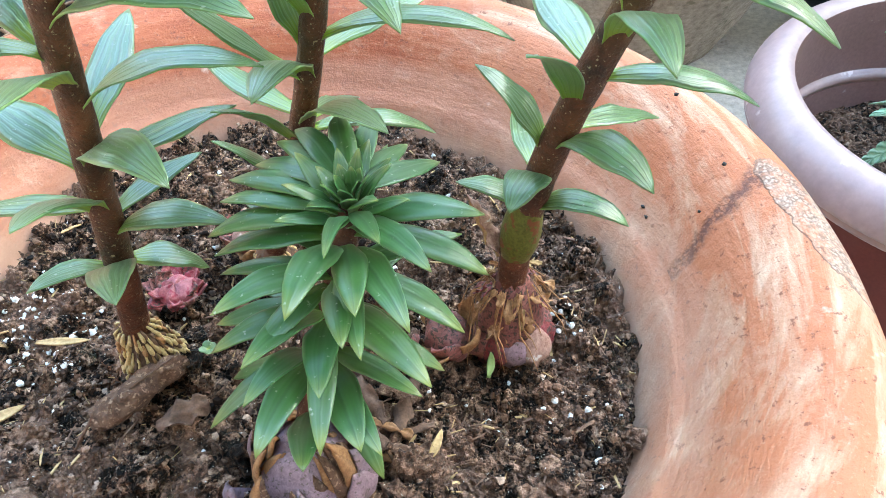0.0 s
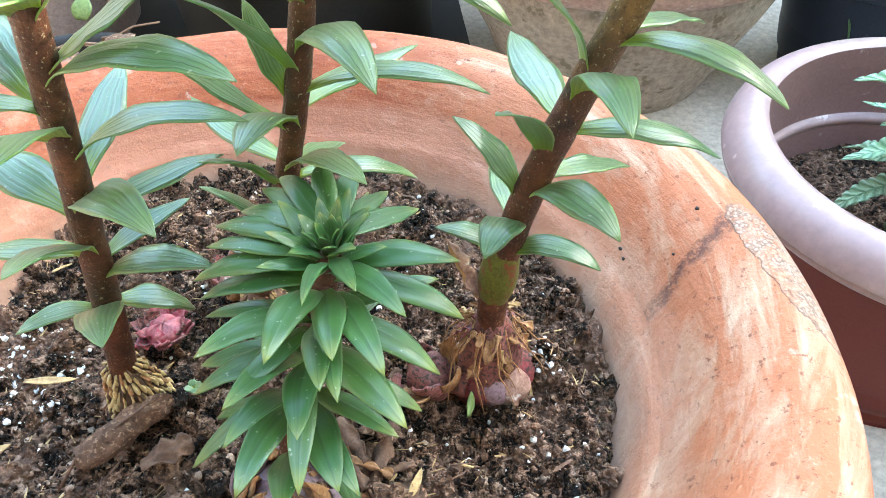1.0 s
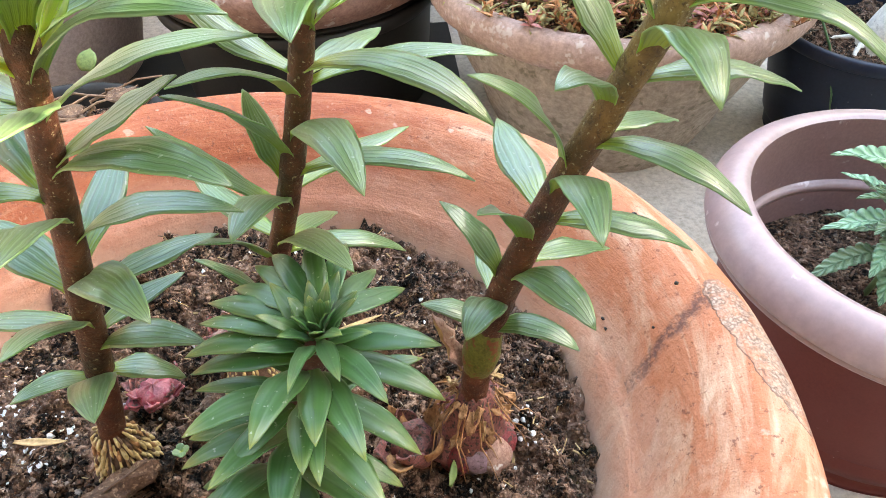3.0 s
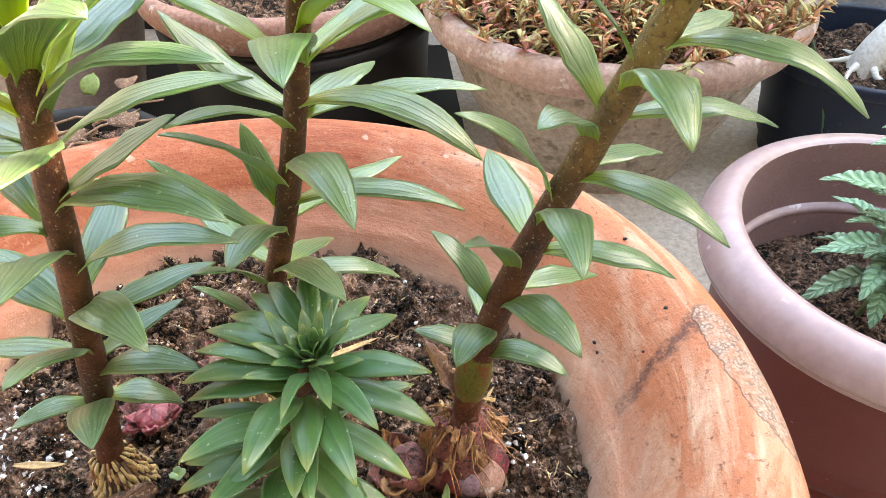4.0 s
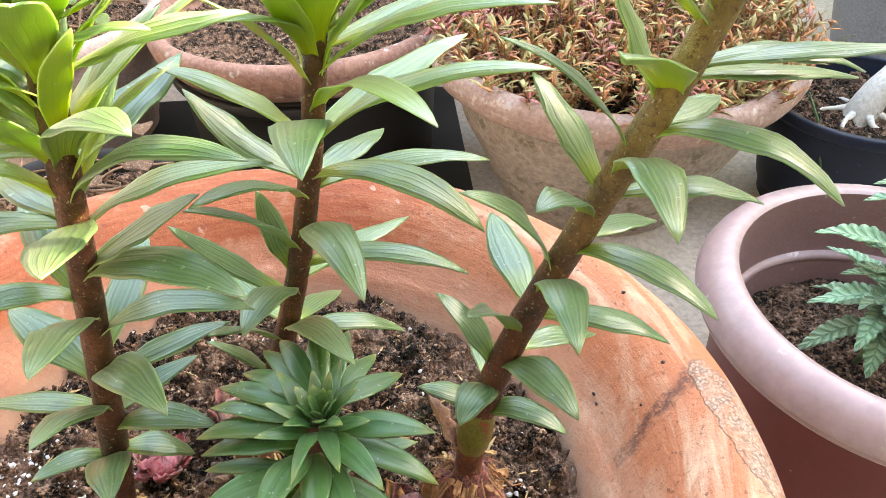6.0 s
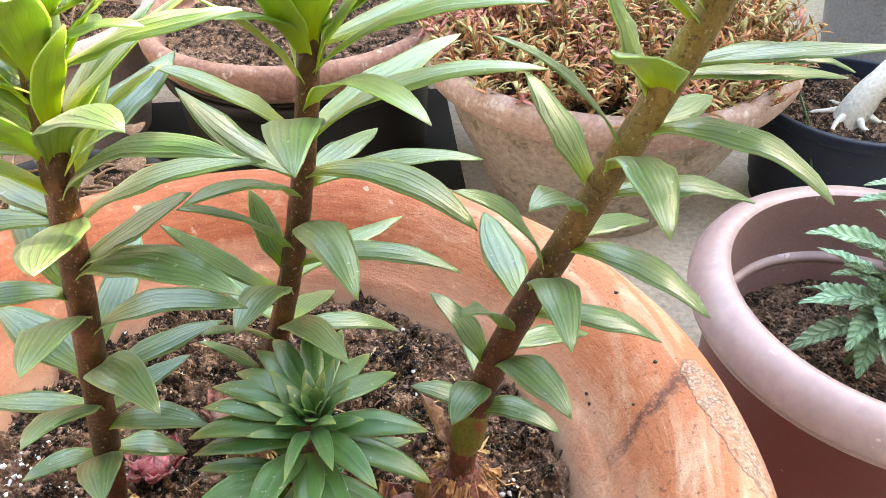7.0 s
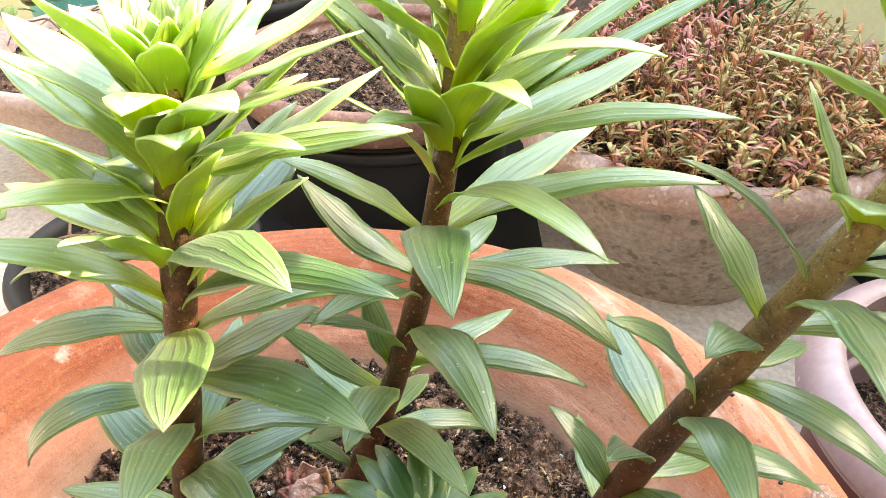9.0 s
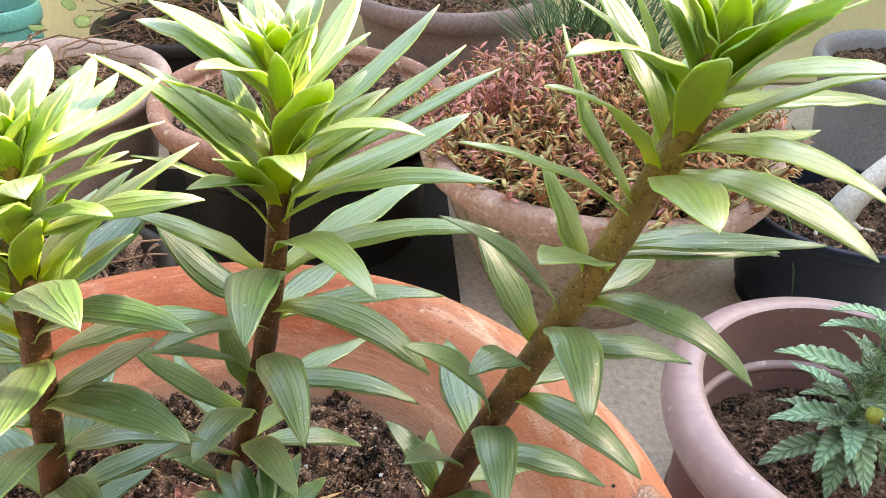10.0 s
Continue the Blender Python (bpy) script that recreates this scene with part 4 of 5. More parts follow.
leaf(right_lily, 0.157, 97, 0, 0.067, 0.0180, 16, -4)
leaf(right_lily, 0.202, -135, 37, 0.047, 0.0150, 81, 0)
leaf(right_lily, 0.192, 35, -18, 0.058, 0.0140, 28, 2)
leaf(right_lily, 0.213, -1, -6, 0.063, 0.0150, 57, 2)
leaf(right_lily, 0.222, -92, 19, 0.068, 0.0180, 98, -6)
leaf(right_lily, 0.239, -37, -4, 0.069, 0.0160, 85, -2)
leaf(right_lily, 0.231, 179, 45, 0.065, 0.0120, 48, -1)
leaf(right_lily, 0.214, 132, 47, 0.050, 0.0160, 31, -1)
leaf(right_lily, 0.240, 40, -8, 0.053, 0.0140, 13, 2)
leaf(right_lily, 0.263, -11, 7, 0.067, 0.0100, 14, 2)
leaf(right_lily, 0.259, 15, -10, 0.079, 0.0140, 20, 2)
leaf(right_lily, 0.254, -128, 33, 0.059, 0.0210, 36, -5, 1)
leaf(right_lily, 0.251, 147, 60, 0.046, 0.0180, 16, -0, 1)
leaf(right_lily, 0.281, 162, 60, 0.063, 0.0200, -18, -1, 1)
leaf(right_lily, 0.276, -163, 31, 0.073, 0.0140, 34, -3, 1)
leaf(right_lily, 0.306, 174, 65, 0.047, 0.0160, 10, 1, 1)
leaf(right_lily, 0.314, -144, 27, 0.072, 0.0160, 61, 4, 1)
leaf(right_lily, 0.314, -47, 30, 0.053, 0.0180, 54, 0, 1)
leaf(right_lily, 0.315, 10, -3, 0.071, 0.0160, 21, 3, 1)
leaf(right_lily, 0.304, 24, -9, 0.069, 0.0120, -6, -2, 1)
leaf(right_lily, 0.299, -45, 8, 0.063, 0.0160, 61, -0, 1)
leaf(right_lily, 0.290, -98, 19, 0.065, 0.0180, 44, -1, 1)
leaf(right_lily, 0.292, -41, -3, 0.067, 0.0160, 57, -0, 1)
leaf(right_lily, 0.263, 2, -5, 0.063, 0.0150, 50, -1)
leaf(right_lily, 0.323, -83, 41, 0.060, 0.0180, 29, 1, 1)
leaf(right_lily, 0.328, -175, 55, 0.033, 0.0180, 22, 1, 1)
leaf(right_lily, 0.324, 46, 12, 0.077, 0.0180, 12, 9, 1)
crown(left_lily, 0.228, 0.262, 11, 38, 50, 0.060, 0.058, 0.0165, 75, 1, 60)
crown(left_lily, 0.262, 0.290, 10, 30, 55, 0.055, 0.045, 0.0150, 100, 1, 55)
crown(left_lily, 0.288, 0.302, 16, 52, 82, 0.038, 0.012, 0.0135, 20, 1, 50)
crown(middle_lily, 0.236, 0.262, 9, 42, 52, 0.066, 0.062, 0.0160, 75, 1, 60)
crown(middle_lily, 0.262, 0.292, 9, 34, 56, 0.062, 0.050, 0.0150, 30, 1, 60)
crown(middle_lily, 0.292, 0.310, 16, 54, 82, 0.040, 0.012, 0.0135, 50, 1, 50)
crown(right_lily, 0.288, 0.318, 9, 36, 52, 0.062, 0.056, 0.0170, 60, 1, 55)
crown(right_lily, 0.318, 0.335, 12, 50, 82, 0.045, 0.015, 0.0155, 10, 1, 45)
short_lily = lily("lily", "short dark green lily with a dense rosette of leaves", (-0.0803, 0.34, 0.0), (0.1114, 0.37, 0.0), 0.028, 0.132, 0.0056, 0.9, DEEP)
leaf(short_lily, 0.128, -95, 36, 0.049, 0.0060, 54, 1)
leaf(short_lily, 0.131, -74, 33, 0.047, 0.0068, 25, -2)
leaf(short_lily, 0.120, -83, 22, 0.048, 0.0121, 41, -6)
leaf(short_lily, 0.108, -85, 24, 0.047, 0.0113, 45, 1)
leaf(short_lily, 0.118, -107, 28, 0.055, 0.0129, 81, 3)
leaf(short_lily, 0.117, -65, 16, 0.055, 0.0121, 74, -6)
leaf(short_lily, 0.126, -52, 17, 0.046, 0.0106, 68, -5)
leaf(short_lily, 0.124, -20, -12, 0.053, 0.0113, 64, -1)
leaf(short_lily, 0.129, -10, 4, 0.047, 0.0129, 60, -1)
leaf(short_lily, 0.136, 43, -20, 0.045, 0.0113, 24, 1)
leaf(short_lily, 0.109, -31, -10, 0.052, 0.0121, 72, -3)
leaf(short_lily, 0.098, -52, 4, 0.054, 0.0136, 62, -3)
leaf(short_lily, 0.079, -41, 12, 0.047, 0.0098, 46, 1)
leaf(short_lily, 0.092, -91, 23, 0.047, 0.0129, 50, 6)
leaf(short_lily, 0.075, -114, 16, 0.051, 0.0129, 70, 3)
leaf(short_lily, 0.076, -121, 37, 0.050, 0.0106, 75, 2)
leaf(short_lily, 0.094, -125, 29, 0.048, 0.0121, 58, -1)
leaf(short_lily, 0.094, -162, 3, 0.046, 0.0106, 74, 2)
leaf(short_lily, 0.108, -148, 21, 0.049, 0.0121, 71, 1)
leaf(short_lily, 0.110, 169, -7, 0.046, 0.0076, 48, -1)
leaf(short_lily, 0.122, 174, -9, 0.050, 0.0121, 56, 0)
leaf(short_lily, 0.127, 172, -7, 0.054, 0.0106, 67, 1)
leaf(short_lily, 0.130, 162, -2, 0.049, 0.0106, 50, 0)
leaf(short_lily, 0.134, 153, -5, 0.051, 0.0106, 46, -1)
leaf(short_lily, 0.136, 141, -9, 0.049, 0.0098, 51, 1)
leaf(short_lily, 0.136, 125, -8, 0.053, 0.0098, 49, -1)
leaf(short_lily, 0.136, 116, -5, 0.052, 0.0098, 60, 2)
leaf(short_lily, 0.136, 97, -2, 0.050, 0.0098, 61, 0)
leaf(short_lily, 0.136, 80, -4, 0.048, 0.0098, 43, 2)
leaf(short_lily, 0.136, 65, -19, 0.049, 0.0098, 28, 2)
leaf(short_lily, 0.076, -72, 8, 0.046, 0.0151, 43, -3)
leaf(short_lily, 0.067, -60, 17, 0.051, 0.0113, 62, -6)
leaf(short_lily, 0.053, -87, 36, 0.046, 0.0136, 39, 2)
crown(short_lily, 0.072, 0.118, 16, -24, 12, 0.050, 0.046, 0.0105, 160, 0, 66, 0.1)
crown(short_lily, 0.126, 0.136, 22, 32, 80, 0.032, 0.009, 0.0080, 70, 1, 50, 0.4)


# ---- mauve plastic pot with a marigold ----
MAUVE = (0.3936, 0.3498, -0.2)
mauve_pot = thing("plastic_pot", MAUVE, "mauve plastic flower pot with a broad rolled rim", "pot")
part("body", mesh_of("body", *revolve(smooth_profile([(0.0, 0.001), (0.119, 0.001), (0.1245, 0.006), (0.1290, 0.05), (0.1330, 0.11), (0.1365, 0.150), (0.1345, 0.153), (0.1335, 0.150), (0.1300, 0.10), (0.1255, 0.05), (0.1205, 0.010), (0.0, 0.008)], 4), 120), M_MAUVE_BODY_SHADE), mauve_pot, "smooth mauve wall with the rim's shade in its colour")
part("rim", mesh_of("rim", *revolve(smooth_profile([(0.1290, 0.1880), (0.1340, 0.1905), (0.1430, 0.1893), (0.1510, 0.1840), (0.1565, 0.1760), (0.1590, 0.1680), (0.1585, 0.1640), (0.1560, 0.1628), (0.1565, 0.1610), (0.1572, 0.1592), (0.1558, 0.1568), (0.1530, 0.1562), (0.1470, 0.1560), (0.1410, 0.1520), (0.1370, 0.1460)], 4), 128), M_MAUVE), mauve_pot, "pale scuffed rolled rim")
part("inner_wall", mesh_of("inner_wall", *revolve(smooth_profile([(0.1205, 0.080), (0.1222, 0.112), (0.1262, 0.1205), (0.1275, 0.135), (0.1283, 0.165), (0.1287, 0.183), (0.1290, 0.1880)], 4), 120), M_MAUVE_IN_SHADE), mauve_pot, "inner wall below the rim with shade in its colour")
part("ledge", mesh_of("ledge", *revolve(smooth_profile([(0.1266, 0.1235), (0.1248, 0.1222), (0.1222, 0.1212), (0.1208, 0.1190), (0.1210, 0.1160), (0.1225, 0.1130)], 4), 120), M_MAUVE), mauve_pot, "narrow inner ledge")


def mauve_soil_height(x, y):
    return 0.088 + 0.004 * noise.noise((x * 22, y * 22, 5)) + 0.003 * noise.noise((x * 70, y * 70, 6)) + 0.0015 * noise.noise((x * 190, y * 190, 6)) + 0.0008 * noise.noise((x * 420, y * 420, 8))


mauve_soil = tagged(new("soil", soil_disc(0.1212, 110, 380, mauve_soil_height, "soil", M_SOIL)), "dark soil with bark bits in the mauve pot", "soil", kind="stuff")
mauve_soil.location = MAUVE
rng, heap = random.Random(31), Heap()
for _ in range(3500):
    a, r = rng.uniform(0, 6.283), 0.118 * math.sqrt(rng.random())
    x, y = r * math.cos(a), r * math.sin(a)
    m = Matrix.Translation((x, y, mauve_soil_height(x, y) + 0.0006)) @ Euler((rng.uniform(-0.5, 0.5), rng.uniform(-0.5, 0.5), rng.uniform(0, 6.3))).to_matrix().to_4x4()
    if rng.random() < 0.86:
        heap.put(*lump(rng, rng.choice((0.0006, 0.001, 0.0016, 0.0024))), m, 0)
    else:
        l = rng.uniform(0.004, 0.012)
        heap.put(*sliver(rng, l, l * 0.22), m, 1)
bits = tagged(new("soil_crumbs", heap.mesh("soil_crumbs", (M_CRUMB, M_CHIP), False)), "loose soil crumbs and bark in the mauve pot", "soil", kind="stuff")
bits.location = MAUVE


def toothed(u):
    """Half width of a toothed marigold leaf."""
    body = math.sin(math.pi * min(1, u * 0.95 + 0.05)) ** 0.75 * (1 - 0.3 * u)
    tooth = (u * 10) % 1.0
    return body * (0.78 + 0.22 * math.sin(math.pi * tooth) ** 0.6) + 0.01


MARI = Vector((0.388, 0.362, -0.112))
marigold = thing("marigold", MARI, "young marigold with toothed blue-green leaves and buds", "marigold")
top = Vector((0.004, -0.004, 0.165))
v, f = tube([top * (i / 10) + Vector((0.003 * math.sin(i), 0, 0)) for i in range(11)], [0.0026 - 0.0001 * i for i in range(11)], 10)
part("stem", mesh_of("stem", v, f, M_MARI), marigold)
rng = random.Random(5)
for z, az, el, length, width, bend, side in (
        (-0.031, -180, 2, 0.074, 0.022, 37, -1),
        (0.011, 165, 12, 0.081, 0.024, 41, -0),
        (-0.019, -179, 20, 0.062, 0.020, 49, 0),
        (0.051, 176, 15, 0.065, 0.020, 58, -0),
        (0.064, 164, 11, 0.055, 0.018, 64, 1),
        (-0.052, -127, -17, 0.063, 0.024, 52, -2),
        (-0.035, -109, -9, 0.070, 0.024, 54, -1),
        (-0.043, -141, 3, 0.072, 0.022, 51, 3),
        (-0.017, -105, 33, 0.054, 0.026, 42, -0),
        (-0.035, -126, 13, 0.066, 0.022, 48, 1),
        (0.015, 21, -9, 0.065, 0.022, 62, -4),
        (-0.019, -55, -53, 0.062, 0.022, 46, -0)):
    v, f, s, uv = blade(az, el, length, width, bend, side, rng.uniform(-12, 12), 0.35, toothed, 60, 3, 0.0005, 0.1, 0.8, az)
    part("leaf", mesh_of("leaf", v, f, (M_FERN, M_FERN), s, uv), marigold, at=Matrix.Translation((0.002, -0.002, z - MARI.z)))
for i in range(34):
    u = i / 33
    az, el = 137.5 * i + 60 + rng.uniform(-15, 15), -8 + 60 * u + rng.uniform(-8, 8)
    length, width = (0.072 - 0.036 * u) * rng.uniform(0.85, 1.1), (0.0225 - 0.008 * u)
    v, f, s, uv = blade(az, el, length, width, 45, rng.uniform(-15, 15), rng.uniform(-25, 25), 0.35, toothed, 60, 3, 0.0005, 0.1, 0.8, i)
    part("leaf", mesh_of("leaf", v, f, (M_FERN, M_FERN), s, uv), marigold, at=Matrix.Translation(top * (0.30 + 0.66 * u)))
for dx, dy, dz, r in ((0.004, -0.003, 0.172, 0.007), (-0.012, -0.032, 0.118, 0.0065)):
    hv, hf = revolve([(0.0, -r), (r * 0.6, -r * 0.7), (r, 0.0), (r * 0.8, r * 0.7), (r * 0.35, r), (0.0, r * 0.9)], 14, 0.08, dx * 100)
    part("bud", mesh_of("bud", hv, hf, M_BUD), marigold, "small yellow-green flower bud", Matrix.Translation((dx, dy, dz)))


# ---- weathered pot with a copper-leaved plant ----
BROWN = (0.278, 0.801, -0.2)
brown_pot = thing("clay_pot", BROWN, "weathered grey-brown clay pot with a chipped lip", "pot")
part("body", mesh_of("body", *revolve(smooth_profile([(0.0, 0.0), (0.120, 0.0), (0.135, 0.006), (0.163, 0.07), (0.190, 0.13), (0.203, 0.178), (0.205, 0.19), (0.188, 0.19), (0.17, 0.12), (0.14, 0.03), (0.0, 0.02)], 4), 96, 0.02, 8), M_AGED), brown_pot, "lime-stained rough wall")
part("rim", mesh_of("rim", *revolve(smooth_profile([(0.203, 0.172), (0.214, 0.176), (0.226, 0.186), (0.231, 0.200), (0.229, 0.213), (0.221, 0.219), (0.210, 0.217), (0.201, 0.205), (0.196, 0.19), (0.194, 0.172)], 4), 96, 0.012, 8), M_RIM), brown_pot, "rosy worn lip")


def disc_thing(place, radius, label, group=""):
    ob = tagged(new("soil", soil_disc(radius, 60, 200, lambda x, y: 0.010 * noise.noise((x * 30, y * 30, 3)) + 0.007 * noise.noise((x * 90, y * 90, 2)), "soil", M_SOIL, 0.0016)), label, "soil", kind="stuff")
    ob.location = place
    return ob


disc_thing((BROWN[0], BROWN[1], -0.012), 0.196, "dry dark soil in the weathered pot")


def bush(place, radius, height, count, mats, label, seed, leaf_len, lean=None):
    """A low mass of thin stems with small pointed leaves."""
    ob = thing("coppery_bush", place, label, "plant")
    rng, stems, foliage = random.Random(seed), Heap(), Heap()
    for i in range(count):
        a, r = rng.uniform(0, 6.283), radius * math.sqrt(rng.random())
        foot = Vector((r * math.cos(a), r * math.sin(a), 0))
        h = height * (1 - 0.55 * (r / radius) ** 2) * rng.uniform(0.55, 1.15)
        tip = foot + Vector((foot.x * 0.25 + rng.uniform(-0.02, 0.02), foot.y * 0.25 + rng.uniform(-0.02, 0.02), h))
        mid = (foot + tip) / 2 + Vector((rng.uniform(-0.01, 0.01), rng.uniform(-0.01, 0.01), 0))
        pts = [foot, mid, tip]
        stems.put(*tube(pts, [0.0009, 0.0007, 0.0004], 5))
        n = rng.randint(12, 18)
        tone = rng.random()
        for k in range(n):
            u = 0.25 + 0.75 * k / (n - 1)
            p = (foot * (1 - u) ** 2 + mid * 2 * u * (1 - u) + tip * u * u)
            v, f, s, uv = blade(rng.uniform(0, 360), rng.uniform(-15, 70), leaf_len * rng.uniform(0.6, 1.3), leaf_len * rng.uniform(0.18, 0.32), rng.uniform(10, 60), 0, rng.uniform(-30, 30), 0.3, steps=3, half=1, thick=0.0003)
            high = h / height + 0.5 * (foot.y / radius)
            slot = 2 if tone < 0.12 + 0.55 * (high - 0.4 * foot.x / radius > 0.9) else (0 if rng.random() < 0.5 else 1)
            foliage.put(v, f, Matrix.Translation(p), slot)
    tagged(part("brushwood", stems.mesh("brushwood", M_TWIG), ob), kind="stuff")
    tagged(part("foliage", foliage.mesh("foliage", mats), ob), kind="stuff")
    return ob


bush((BROWN[0], BROWN[1], -0.012), 0.192, 0.125, 820, (M_REDLEAF, M_GREENLEAF, M_PINKLEAF), "low bush of small coppery and rosy leaves", 77, 0.0172)


def grass_tuft(place, count, height, spread, label, seed):
    ob = thing("grass_tuft", place, label, "grass")
    rng, heap = random.Random(seed), Heap()
    for i in range(count):
        v, f, s, uv = blade(rng.uniform(0, 360), rng.uniform(35, 80), height * rng.uniform(0.6, 1.2), 0.0032, rng.uniform(10, 70), rng.uniform(-15, 15), 0, 0.2, lambda u: 1 - 0.9 * u ** 3, 8, 1, 0.0006)
        heap.put(v, f, Matrix.Translation((rng.uniform(-spread, spread), rng.uniform(-spread, spread), 0)))
    tagged(part("foliage", heap.mesh("foliage", M_GRASS), ob), kind="stuff")
    return ob


grass_tuft((0.32, 0.975, -0.005), 300, 0.21, 0.07, "dark green needle-like grass tuft behind the bush", 3)


# ---- black pot with a swollen grey trunk ----
BLACK = (0.588, 0.730, -0.2)
black_pot = thing("nursery_pot", BLACK, "black plastic nursery pot with dusty wall", "pot")
part("body", mesh_of("body", *revolve(smooth_profile([(0.0, 0.0), (0.087, 0.0), (0.091, 0.004), (0.111, 0.10), (0.119, 0.146), (0.116, 0.146), (0.108, 0.10), (0.088, 0.008), (0.0, 0.006)], 4), 80), M_BLACK), black_pot)
part("rim", mesh_of("rim", *revolve(smooth_profile([(0.1170, 0.136), (0.1220, 0.138), (0.1250, 0.144), (0.1245, 0.151), (0.1205, 0.153), (0.1165, 0.151), (0.1160, 0.140)], 4), 80), M_BLACK), black_pot, "thin rolled black rim")
disc_thing((BLACK[0], BLACK[1], -0.075), 0.110, "dark gritty soil in the black pot")
adenium = thing("desert_rose", (0.588, 0.725, -0.078), "smooth grey swollen trunk of a bare desert rose", "plant")
pts = [Vector((-0.004, 0.0, -0.012)), Vector((0.0, 0.0, 0.010)), Vector((0.012, 0.004, 0.032)), Vector((0.034, 0.010, 0.056)), Vector((0.062, 0.018, 0.082)), Vector((0.092, 0.026, 0.118)), Vector((0.115, 0.034, 0.16))]
path = [pts[k].lerp(pts[k + 1], j / 4) for k in range(6) for j in range(4)] + [pts[-1]]
v, f = tube(path, [(0.0235 - 0.0125 * (k / 24) ** 0.7) * (1 + 0.06 * noise.noise((k * 0.4, 3, 1))) for k in range(25)], 20)
part("trunk", mesh_of("trunk", v, f, M_TRUNK), adenium)
rng = random.Random(9)
for i in range(6):
    a = i * 1.05 + 0.4
    p = [Vector((0.014 * math.cos(a), 0.014 * math.sin(a), 0.010)), Vector((0.030 * math.cos(a), 0.030 * math.sin(a), 0.004)), Vector((0.044 * math.cos(a + 0.15), 0.044 * math.sin(a + 0.15), 0.003)), Vector((0.060 * math.cos(a + 0.35), 0.060 * math.sin(a + 0.35), -0.006))]
    v, f = tube(p, [0.006, 0.0036, 0.0024, 0.0012], 8)
    part("root", mesh_of("root", v, f, M_TRUNK), adenium)
stalk = thing("grass_stalk", (0.494, 0.668, -0.048), "thin bent green grass stalk over the pot's rim", "grass")
v, f = tube([Vector((-0.012, 0.02, 0.03)), Vector((-0.003, 0.0, 0.004)), Vector((0.012, -0.014, -0.05)), Vector((0.018, -0.02, -0.085))], [0.0012, 0.0016, 0.0013, 0.0006], 6)
part("blade", mesh_of("blade", v, f, M_GRASS), stalk)

# ---- brick-red bowl on a dark tub that stands in for shade ----
RED = (-0.115, 0.950, -0.2)
# made-up near-black tub fills the shaded space below the bowl
tub = thing("shade_tub", RED, "dark tub in place of the deep shade under the red bowl", "tub")
part("body", mesh_of("body", *revolve(smooth_profile([(0.0, 0.0), (0.165, 0.0), (0.172, 0.006), (0.182, 0.15), (0.184, 0.157), (0.172, 0.157), (0.160, 0.012), (0.0, 0.01)], 4), 80), M_NEARBLACK), tub)
part("rim", mesh_of("rim", *revolve(smooth_profile([(0.183, 0.140), (0.190, 0.142), (0.193, 0.149), (0.191, 0.157), (0.184, 0.158)], 4), 80), M_NEARBLACK), tub, "thin turned-out rim")
red_bowl = thing("clay_bowl", (RED[0], RED[1], -0.048), "shallow brick-red clay bowl", "pot")
part("body", mesh_of("body", *revolve(smooth_profile([(0.0, 0.006), (0.13, 0.006), (0.179, 0.010), (0.203, 0.030), (0.210, 0.052), (0.206, 0.064), (0.195, 0.066), (0.186, 0.056), (0.173, 0.036), (0.0, 0.03)], 4), 96, 0.01, 4), M_RED), red_bowl)
disc_thing((RED[0], RED[1], -0.006), 0.178, "grey dusty soil in the red bowl")

# made-up black slab darkens the floor where shade lies
tray = tagged(new("tray", box_mesh("tray", (0.62, 0.52, 0.03), M_NEARBLACK, 0.006)), "low black slab in place of the shade on the yard floor", "tray")
tray.location = (-0.20, 0.86, GROUND - 0.012)
# ---- far pots ----
def round_pot(place, r, h, mat, label):
    ob = thing("flower_pot", place, label, "pot")
    part("body", mesh_of("body", *revolve(smooth_profile([(0.0, 0.0), (r * 0.72, 0.0), (r * 0.75, 0.005), (r * 0.9, h * 0.6), (r * 0.97, h * 0.9), (r * 0.9, h * 0.9), (r * 0.7, 0.02), (0.0, 0.015)], 4), 72, 0.01, r), mat), ob)
    part("rim", mesh_of("rim", *revolve(smooth_profile([(r * 0.96, h * 0.86), (r * 1.03, h * 0.88), (r * 1.06, h * 0.94), (r * 1.03, h), (r * 0.97, h), (r * 0.92, h * 0.95), (r * 0.90, h * 0.88)], 4), 72, 0.01, r), mat), ob)
    disc_thing((place[0], place[1], place[2] + h * 0.86), r * 0.90, "dry soil in a far pot")
    return ob


